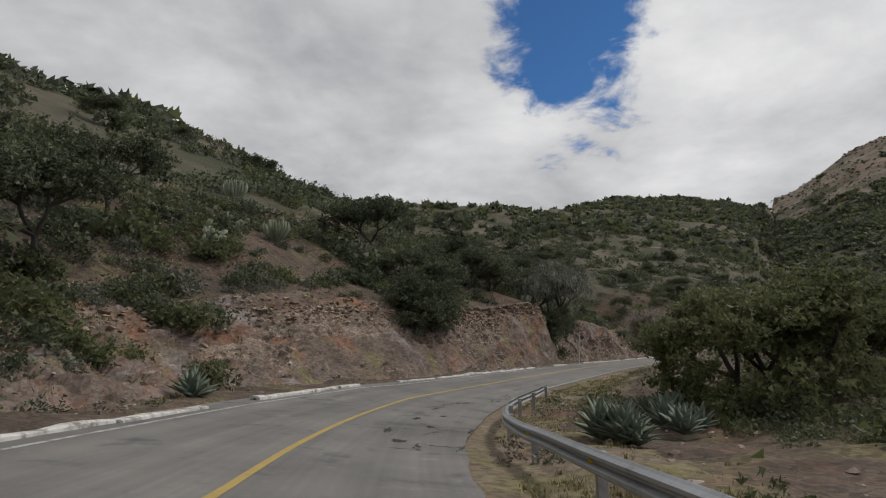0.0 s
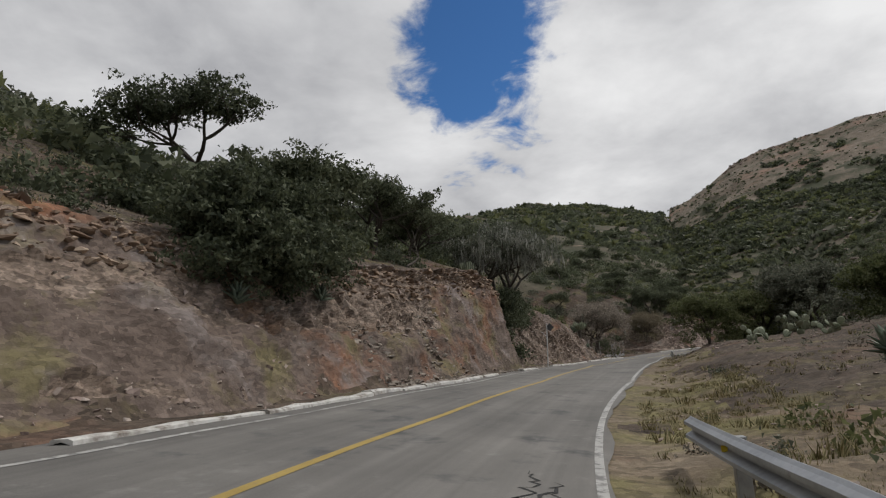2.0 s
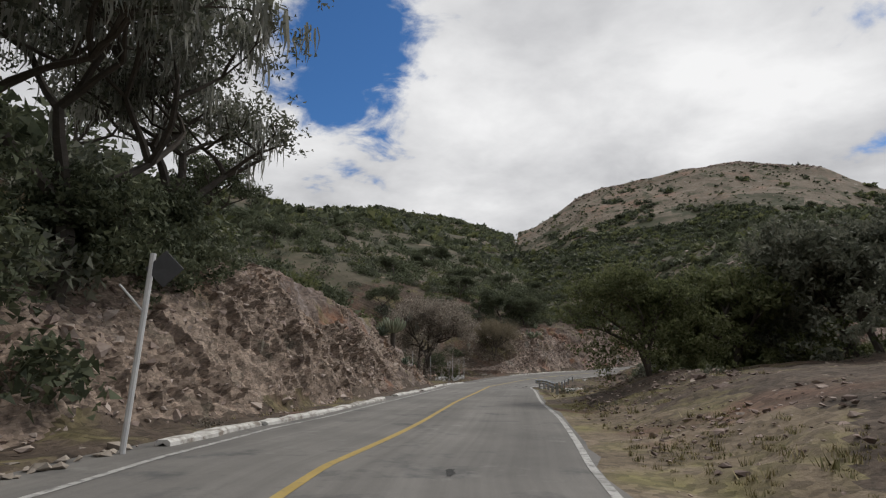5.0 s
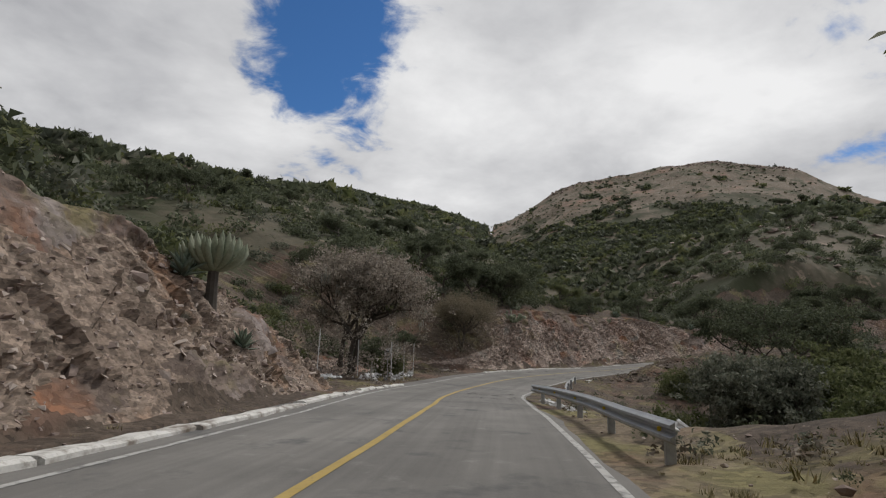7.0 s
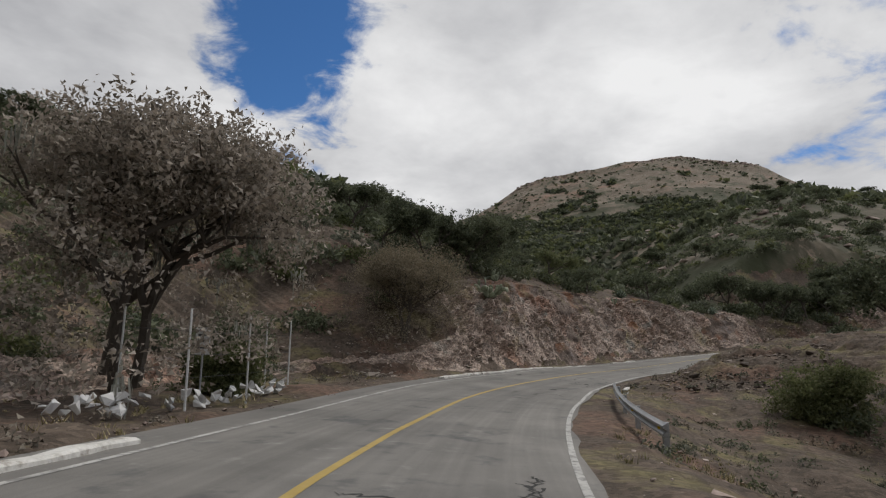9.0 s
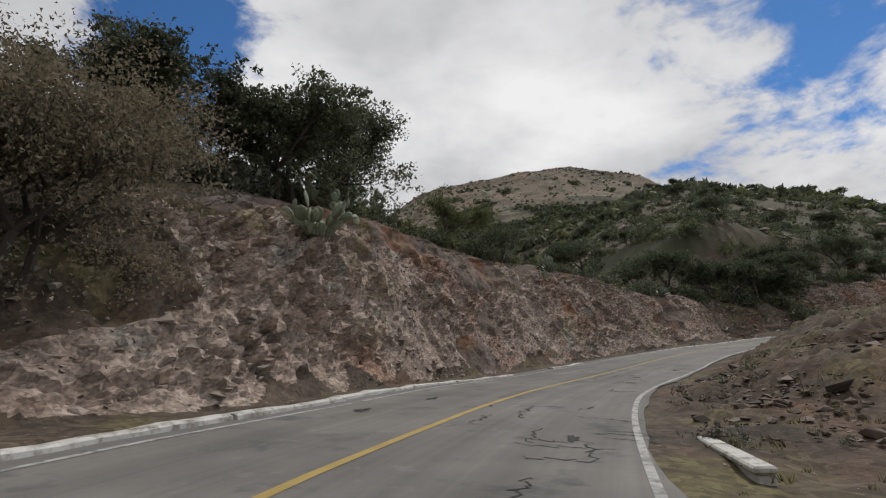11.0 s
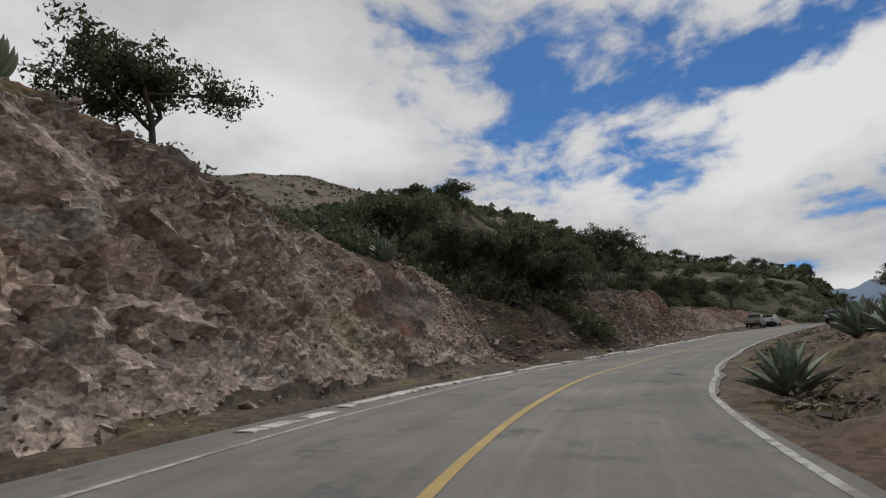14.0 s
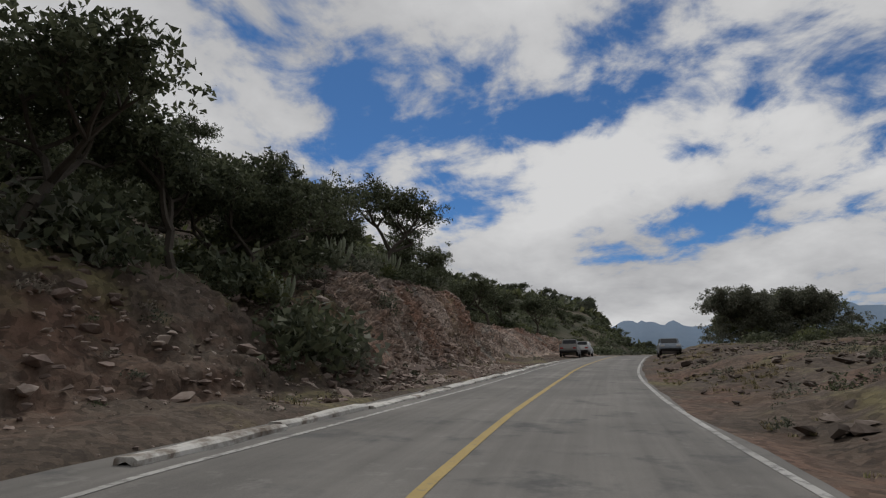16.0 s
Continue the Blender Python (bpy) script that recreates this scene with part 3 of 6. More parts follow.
crack = 1 - ramp01(me_, 0.0, 0.10)
calm = 0.25 + 1.0 * ramp01(fbm(SS / 4.5, W / 2.5, 23, 3), -0.45, 0.5)
split = 0.3 + 1.0 * ramp01(fbm(SS / 3, W / 3, 29, 3), -0.4, 0.5)
rocky_out = 0.28 * big + 0.34 * mid_ * calm + 0.26 * fine_ * split - 0.20 * crack * calm + 0.22 * fbm(SS / 3.5, W / 3, 4, 2)
gully = value_noise(SS / 0.6 + 0.9 * value_noise(SS, W), W / 1.6, 5) * 0.07 + fbm(SS / 1.4, W / 0.9, 6, 4) * 0.20 + 0.10 * fine_ + (1 - ramp01(SS, 24, 30)) * (0.42 * big + 0.22 * mid_) + fbm(SS / 5, W / 4, 16, 2) * 0.3
bed, bee = facets(SS / 0.6, W / 0.27, 8)
bedded = ramp01(SS, 27, 31) * (1 - ramp01(SS, 60, 64)) * (1 - lower)
rocky_out = rocky_out * (1 - bedded) + bedded * (0.40 * bed + 0.30 * big - 0.08 * (1 - ramp01(bee, 0, 0.1)))
out_ = onface * (gully * earthy + rocky_out * (1 - earthy) * (0.75 + 0.35 * fbm(SS / 11, W / 6, 2)))
tx, ty = np.interp(SS, LINE_S, TANG[:, 0]), np.interp(SS, LINE_S, TANG[:, 1])
nh, nv = high / slope, run / slope
P[..., 0] += out_ * ty * nh
P[..., 1] -= out_ * tx * nh
P[..., 2] += out_ * nv + (1 - onface) * (fbm(SS / 0.7, d / 0.7, 1, 3) * 0.09 + fbm(SS / 4, d / 4, 8, 2) * 0.2) * ramp01(d, 0.15, 1.2)
P[:, -1, 2] -= 2.0
P[:, 0, 2] -= 0.08
P[:, 1:8, 2] += 0.03
cut_me = grid_mesh("rock_cutting", P, ROCK)
cut_me.materials.append(SOIL)
cut_me.materials.append(EARTH)
cut_me.materials.append(BROWN_ROCK)
above = (d > foot + run + 0.1 + 0.5 * fbm(SS / 2.5, d / 2.5, 6, 2)) | (d < foot - 0.2 + 0.35 * fbm(SS / 1.3, d, 41, 2))
slot = np.where(above | (((SS > 186) & (SS < 209) | (SS > 126) & (SS < 141)) & (earthy > 0.5)), 1, np.where(earthy > 0.5, 2, np.where(SS < 112, 3, 0)))[:-1, :-1].ravel().astype(np.int32)
cut_me.polygons.foreach_set("material_index", slot)
cut_me.polygons.foreach_set("use_smooth", (slot == 1) | (slot == 2))
cutting = new("rock_cutting", cut_me)
tagged(cutting, "steep pinkish-brown rock and earth cutting beside the road", "embankment", kind="structure")
FACE_S, FACE_P, FACE_E = ss, P[:, 8:8 + FACE], earthy[:, 8:8 + FACE]

ss = np.r_[np.arange(S_MIN + 1, -5, 0.5), np.arange(-5, 238, 0.22), np.arange(238, S_MAX - 1, 0.5)]
off = np.r_[np.arange(0, 10, 0.2), np.arange(10, 15, 0.4), np.arange(15, 31, 1.0)]
SS, OO = np.meshgrid(ss, off, indexing="ij")
LL = right_at(SS) + 0.09 + OO
P = spot(SS, LL, 0.0)
mound = ramp01(SS, 138, 144) * (1 - ramp01(SS, 184, 192))
broken_, bre = facets(SS / 0.5, OO / 0.4, 12)
P[..., 2] += near_level(SS, LL) - 0.03 + (fbm(SS / 1.0, OO / 1.0, 4, 4) * 0.09 + fbm(SS / 3.5, OO / 3.5, 9, 2) * 0.17 + mound * (0.20 * fbm(SS / 1.3, OO / 1.3, 14, 3) + 0.22 * broken_)) * ramp01(OO, 0.1, 1.6)
P[:, -1, 2] -= 2.0
verge_me = smooth(grid_mesh("verge", P[:, ::-1], SOIL))
verge_me.materials.append(TAN)
verge_me.polygons.foreach_set("material_index", ((SS[:-1, 1:] < 100 + 12 * fbm(SS[:-1, 1:] / 3, OO[:-1, 1:] / 3, 5, 2)) & (OO[:-1, 1:] < 3.0 + 2.2 * fbm(SS[:-1, 1:] / 4, OO[:-1, 1:] / 4, 7, 3)))[:, ::-1].ravel().astype(np.int32))
verge = new("verge", verge_me)
tagged(verge, "dry grass and stony reddish soil verge", "verge", kind="structure")

SS, UU = np.meshgrid(np.arange(S_MIN + 1, S_MAX - 1, 1.0), np.linspace(0, 1, 13), indexing="ij")
LL = (kerb_at(SS) - 0.5) * (1 - UU) + (right_at(SS) + 0.17 + 0.09 * fbm(SS / 2.0, 0.0)) * UU
P = spot(SS, LL, 0.0)
P[..., 2] += road_level(SS, LL)
road_me = smooth(grid_mesh("road", P[:, ::-1], ASPHALT))
uv = road_me.uv_layers.new(name="UVMap")
flat_uv = np.stack([SS[:, ::-1], LL[:, ::-1] - yellow_at(SS[:, ::-1])], -1).reshape(-1, 2)
where = np.zeros(len(road_me.loops), np.int32)
road_me.loops.foreach_get("vertex_index", where)
uv.data.foreach_set("uv", flat_uv[where].astype(np.float32).ravel())
road = new("road", road_me)
tagged(road, "worn grey two-lane asphalt road", "road", kind="structure")


def ribbon(name, s0, s1, at, width, mat, lift=0.006, step=0.6):
    s = np.arange(s0, s1, step)
    c = at(s)
    l = np.stack([c - width / 2, c + width / 2], 1)
    q = spot(s[:, None], l, 0.0)
    q[..., 2] += road_level(s[:, None], l) + lift
    return new(name, grid_mesh(name, q[:, ::-1], mat))


tagged(ribbon("yellow_centre_line", S_MIN + 2, S_MAX - 2, yellow_at, 0.14, YELLOW), "continuous worn yellow centre line", "road marking", kind="structure")
tagged(ribbon("white_edge_line", S_MIN + 2, S_MAX - 2, lambda s: kerb_at(s) + 0.7, 0.11, WHITE), "worn white edge line beside the kerb", "road marking", kind="structure")
tagged(ribbon("white_edge_line", 29, S_MAX - 2, right_at, 0.12, WHITE), "worn white edge line beside the verge", "road marking", kind="structure")

CACTUS = material("grey_green_cactus_skin", [(0.12, 0.145, 0.09), (0.21, 0.235, 0.16), (0.32, 0.335, 0.25)], 1.5, 18, 0.3, 0.6, island=0.3, depth=0.01)
AGAVE = material("blue_grey_agave_leaf", [(0.075, 0.105, 0.075), (0.13, 0.165, 0.12), (0.20, 0.235, 0.18)], 2, 16, 0.2, 0.55, island=0.3, depth=0.005)
MOSS = material("pale_grey_hanging_moss", [(0.19, 0.195, 0.165), (0.30, 0.305, 0.265), (0.42, 0.42, 0.375)], 1, 9, 0, 0.95, island=0.5, translucent=0.4)
GRASS = material("dry_yellow_grass", [(0.13, 0.125, 0.055), (0.25, 0.215, 0.11), (0.38, 0.32, 0.185)], 0.3, 6, 0, 0.9, island=0.6)
STONE = material("broken_pinkish_stone", [(0.15, 0.115, 0.10), (0.29, 0.225, 0.195), (0.42, 0.355, 0.31)], 1.2, 12, 0.7, 0.95, depth=0.03, island=0.45)
PALE_TWIG = material("pale_dry_twigs", [(0.13, 0.115, 0.095), (0.23, 0.20, 0.17), (0.32, 0.28, 0.24)], 1, 12, 0, 0.9, island=0.5)
OCHRE = material("orange_brown_stone", [(0.15, 0.105, 0.075), (0.27, 0.195, 0.14), (0.40, 0.315, 0.24)], 1.2, 12, 0.7, 0.95, depth=0.03, island=0.5)
RUBBLE = material("dull_brown_rubble", [(0.075, 0.06, 0.05), (0.14, 0.112, 0.094), (0.23, 0.19, 0.165)], 1.2, 12, 0.7, 0.95, depth=0.03, island=0.6)
PALE_STONE = material("pale_grey_stone", [(0.21, 0.18, 0.15), (0.38, 0.335, 0.285)], 1.5, 14, 0.6, 0.95, depth=0.03, island=0.3)
STEEL = material("weathered_galvanised_steel", [(0.25, 0.26, 0.27), (0.36, 0.37, 0.38), (0.46, 0.47, 0.48)], 0.8, 14, 0.15, 0.5, metal=0.7, depth=0.004, spot=[((0.22, 0.20, 0.18), 3, 0.62, 0.75)])
PALE_PAINT = material("chalky_white_paint", [(0.50, 0.50, 0.50), (0.66, 0.66, 0.65)], 2, 20, 0.15, 0.7, depth=0.004)
RUBBER = material("black_rubber", [(0.012, 0.012, 0.012), (0.025, 0.025, 0.025)], 5, 30, 0.1, 0.8, depth=0.003)
DARK_METAL = material("dark_sign_metal", [(0.05, 0.052, 0.056), (0.09, 0.092, 0.096)], 3, 20, 0.1, 0.6, metal=0.3, depth=0.003)
YELLOW_TAB = material("yellow_reflector", [(0.6, 0.42, 0.03), (0.75, 0.55, 0.05)], 5, 20, 0, 0.4)
# blue-grey stands in for distance haze, painted into the mountains' base colour
FAR_BLUE = material("haze_tinted_mountain", [(0.13, 0.19, 0.27), (0.17, 0.23, 0.31)], 0.002, 0.02, 0, 1.0)


def part(name, me, parent, label=""):
    ob = new(name, me)
    ob.parent = parent
    if label:
        ob["label"] = label
    return ob


def root(name, place, label, category, group="", rz=0.0, scale=1.0):
    ob = new(name)
    ob.matrix_basis = Matrix.LocRotScale(Vector(place), Euler((0, 0, rz)), Vector((scale, scale, scale)))
    ob.empty_display_size = 0.2
    return tagged(ob, label, category, group)


def standing(s, l, sink=0.0):
    """Place on the ground at s along the road, l to its right."""
    p = spot(float(s), float(l), 0.0)
    d = kerb_at(s) - l
    near = p[2] + near_level(float(s), float(l))
    w = float(ramp01(d, 8, 14)) if d > 0 else 0.0
    z = near * (1 - w) + float(land(p[0], p[1])) * w if w > 0 else near
    return Vector((p[0], p[1], z - sink))


# ---- plants ----
def leaf_cloud(rng, centres, per, spread, size, flat=1.0, droop=0.0):
    """Small leaf blades round given places: vertices and quads."""
    n = len(centres) * per
    c = np.repeat(centres, per, 0) + rng.normal(0, 1, (n, 3)) * np.array([spread, spread, spread * flat])
    u = rng.normal(0, 1, (n, 3))
    u /= np.linalg.norm(u, axis=1)[:, None]
    u[:, 2] -= droop
    w = np.cross(u, rng.normal(0, 1, (n, 3)))
    w /= np.linalg.norm(w, axis=1)[:, None] + 1e-9
    k = size * rng.uniform(0.5, 1.3, (n, 1))
    u, w = u * k, w * k * 0.55
    v = np.stack([c - u - w, c - u * 0.4 + w * 1.4, c + u * 1.15], 1).reshape(-1, 3)
    return v, np.arange(3 * n).reshape(-1, 3)


def crown_points(rng, n, rx, rz, hollow=0.55):
    p = rng.normal(0, 1, (n, 3))
    p /= np.linalg.norm(p, axis=1)[:, None]
    p *= rng.uniform(hollow, 1.0, (n, 1))
    p[:, 2] = np.abs(p[:, 2]) * 1.0 - 0.25
    lump = 1 + 0.3 * value_noise(p[:, 0] * 2.2 + 9, p[:, 1] * 2.2, p[:, 2] * 2.2 + rng.uniform(0, 99))
    return p * lump[:, None] * np.array([rx, rx, rz])


def join(parts):
    vs, fs, k = [], [], 0
    for v, f in parts:
        vs.append(v)
        fs.append(f + k)
        k += len(v)
    return np.concatenate(vs), np.concatenate(fs)


def scatter(name, label, x, y, z, scale, kinds, mat, category="shrubs", squash=(0.8, 1.15), tilt=0.0, parent=None):
    rng = np.random.default_rng(len(x))
    parts, rounds = [], []
    leafy = len(kinds[0]) == 3
    for i in range(len(x)):
        v, f, *n = kinds[rng.integers(len(kinds))]
        if tilt:
            m = np.array(Euler(rng.uniform(-tilt, tilt, 3)).to_matrix())
            v = v @ m.T
        a = rng.uniform(0, 6.28)
        c, s_ = math.cos(a), math.sin(a)
        k = scale[i]
        w = np.stack([(v[:, 0] * c - v[:, 1] * s_) * k, (v[:, 0] * s_ + v[:, 1] * c) * k, v[:, 2] * k * rng.uniform(*squash)], 1) + (x[i], y[i], z[i])
        parts.append((w, f))
        if leafy:
            rounds.append(np.stack([n[0][:, 0] * c - n[0][:, 1] * s_, n[0][:, 0] * s_ + n[0][:, 1] * c, n[0][:, 2]], 1))
    v, f = join(parts)
    ob = new(name, raw_mesh(name, v, f, mat, np.concatenate(rounds) if leafy else None))
    if parent is not None:
        ob.parent = parent
    return tagged(ob, label, "" if parent is not None else category, kind="stuff")


def rounded(v, clump, centre):
    """Outward directions for foliage: away from the crown's middle and from the clump's own."""
    a, b = v - centre, v - clump
    a /= np.linalg.norm(a, axis=1)[:, None] + 1e-9
    b /= np.linalg.norm(b, axis=1)[:, None] + 1e-9
    n = 0.75 * a + 0.6 * b + (0, 0, 0.25)
    return n / (np.linalg.norm(n, axis=1)[:, None] + 1e-9)


def shrub_kind(seed, tips, per, size, rx=1.0, rz=0.8):
    rng = np.random.default_rng(seed)
    tip = crown_points(rng, tips, rx, rz) + (0, 0, rz * 0.25)
    v, f = leaf_cloud(rng, tip, per, 0.16, size)
    return v, f, rounded(v, np.repeat(tip, 3 * per, 0), np.array((0, 0, rz * 0.1)))


FAR = [shrub_kind(10 + k, 9, 3, 0.46) for k in range(6)]
MIDDLE = [shrub_kind(20 + k, 22, 5, 0.19) for k in range(6)]
CLOSER = [shrub_kind(40 + k, 36, 7, 0.115) for k in range(6)]
NEAR = [shrub_kind(30 + k, 56, 11, 0.095) for k in range(5)]


def hillside(n, lo, hi, rmin, rmax, az0, az1, seed, gaps=0.6):
    g = np.random.default_rng(seed)
    a = np.radians(g.uniform(az0, az1, n))
    r = np.sqrt(g.uniform(rmin**2, rmax**2, n))
    x, y = MID[0] - np.sin(a) * r, MID[1] + np.cos(a) * r
    s, l, _ = footing(x, y)
    dense = value_noise(x / 35, y / 35, 4) * 0.35 + value_noise(x / 95, y / 95, 6) * 0.5 * (rmax > 300) + gaps
    ok = (l > -hi) & (l < -lo) & (g.uniform(0, 1, n) < dense)
    x, y = x[ok], y[ok]
    return x, y, land(x, y), g


def flank(n, s0, s1, d0, d1, seed, right=False):
    """Places beside the road: d beyond the kerb, or beyond the right edge."""
    g = np.random.default_rng(seed)
    s, d = g.uniform(s0, s1, n), g.uniform(d0, d1, n)
    l = right_at(s) + 0.6 + d if right else kerb_at(s) - d
    p = spot(s, l, 0.0)
    w = 0 if right else ramp01(d, 8, 14)
    z = (p[:, 2] + near_level(s, l)) * (1 - w) + land(p[:, 0], p[:, 1]) * w
    return s, d, p[:, 0], p[:, 1], z, g


KINDS = ((1, LEAF_DARK, "dark green scrub covering the hillside"), (2, LEAF_OLIVE, "olive green scrub covering the hillside"), (3, LEAF_GREY, "grey-green scrub covering the hillside"))
for seed, mat, lab in KINDS:
    share = (1.0, 0.4, 0.35)[seed - 1]
    x, y, z, g = hillside(int(9500 * share), 17, 130, 5, 250, -180, 180, seed, 0.75)
    size = g.uniform(0.9, 2.3, len(x)) * (1.2 if seed == 1 else 0.85)
    close = footing(x, y)[1] > -52
    for which, kinds in ((close, CLOSER), (~close, MIDDLE)):
        scatter("hillside_scrub", lab, x[which], y[which], z[which] - 0.3, size[which], kinds, mat)
    x, y, z, g = hillside(int(24000 * share), 110, 2000, 120, 720, -100, 120, seed + 10, 0.75)
    g2 = np.random.default_rng(seed + 60)
    a2, r2 = np.radians(g2.uniform(-95, -40, int(420 * share))), g2.normal(300, 16, int(420 * share))
    x2, y2 = MID[0] - np.sin(a2) * r2, MID[1] + np.cos(a2) * r2
    scatter("ridge_trees", lab.replace("scrub covering the hillside", "trees along the near ridge"), x2, y2, land(x2, y2) - 0.3, g2.uniform(1.8, 3.2, len(x2)), MIDDLE, mat)
    scatter("distant_scrub", lab.replace("covering the", "on the distant"), x, y, z - 0.5, g.uniform(1.6, 4.4, len(x)), FAR, mat)
    x, y, z, g = hillside(int(13000 * share), 300, 2000, 500, 1080, -75, -26, seed + 20, 0.7)
    top = z > 178 + 55 * value_noise(x / 70, y / 70)
    pick = ~top | ((g.uniform(0, 1, len(x)) < 0.5) & (value_noise(x / 30, y / 30, 8) > 0.55))
    x, y, z = x[pick], y[pick], z[pick]
    scatter("distant_scrub", lab.replace("covering the", "on the far rocky"), x, y, z - 0.6, g.uniform(2.8, 6.5, len(x)), FAR, mat)
    x, y, z, g = hillside(int(1500 * share), 300, 2000, 760, 1010, -64, -28, seed + 25, 0.5)
    ok = z > 150
    scatter("summit_bushes", lab.replace("covering the hillside", "dotted over the bare hilltop"), x[ok], y[ok], z[ok] - 0.3, np.exp(g.normal(0.45, 0.4, ok.sum())), FAR, mat)
    # scrub on the bench above the cutting and on its gentler slopes
    s, d, x, y, z, g = flank(int(1500 * share), -30, 285, 2.0, 24, seed + 30)
    edge = cut_foot(s) + cut_run(s)
    gentle = (s < 24) | ((s > 190) & (s < 217) & (d > np.where(s < 200, 6.0, np.where(s < 211, 3.6, 7.0)))) | ((s > 62) & (s < 74)) | ((s > 106) & (s < 136) & (d > 9))
    thin = ~((s > 104) & (s < 142) & (g.uniform(0, 1, len(s)) < 0.6))
    ok = ((d > edge + 0.8) | (gentle & (d > 2.5))) & thin
    ok &= ~((s > 138) & (s < 190) & (d < edge + 2.0) & (g.uniform(0, 1, len(s)) < 0.75))
    scatter("bench_scrub", lab.replace("covering the hillside", "along the top of the cutting"), x[ok], y[ok], z[ok] - 0.15, g.uniform(0.4, 1.5, ok.sum()) * np.where((s[ok] > 188) & (s[ok] < 216), 1.3, 1.0), NEAR, mat)
    s, d, x, y, z, g = flank(int(420 * share), -20, 275, 3.0, 28, seed + 40, True)
    ok = (g.uniform(0, 1, len(s)) < ramp01(d, 4, 16)) & ~((s > 40) & (s < 80) & (d < 14)) & ~((s > 138) & (s < 230) & (d < 16))
    scatter("verge_scrub", lab.replace("covering the hillside", "beyond the verge"), x[ok], y[ok], z[ok] - 0.15, g.uniform(0.4, 1.5, ok.sum()), NEAR, mat)


def tube(p, q, r0, r1, sides=6):
    a = (q - p).normalized()
    b = a.orthogonal().normalized()
    c = a.cross(b)
    v = []
    for o, r in ((p, r0), (q, r1)):
        for k in range(sides):
            t = 2 * math.pi * k / sides
            v.append(o + (b * math.cos(t) + c * math.sin(t)) * r)
    f = [(k, (k + 1) % sides, sides + (k + 1) % sides, sides + k) for k in range(sides)]
    return np.array(v), np.array(f)


def grow(rnd, p, a, length, r, depth, tubes, tips, kids=3, lift=0.12):
    for k in range(3):
        a = (a + Vector((rnd.uniform(-1, 1), rnd.uniform(-1, 1), rnd.uniform(-0.6, 0.9))) * 0.22).normalized()
        q = p + a * length / 3
        tubes.append(tube(p, q, r * (1 - 0.12 * k), r * (1 - 0.12 * (k + 1)), 6 if depth > 1 else 4))
        p = q
    if depth <= 1:
        tips.append(p)
    if depth == 0:
        return
    for k in range(kids if depth > 1 else 2):
        b = (a * 0.65 + Vector((rnd.uniform(-1, 1), rnd.uniform(-1, 1), rnd.uniform(-0.35, 0.7) + lift))).normalized()
        grow(rnd, p, b, length * rnd.uniform(0.62, 0.85), r * 0.60, depth - 1, tubes, tips, kids, lift)


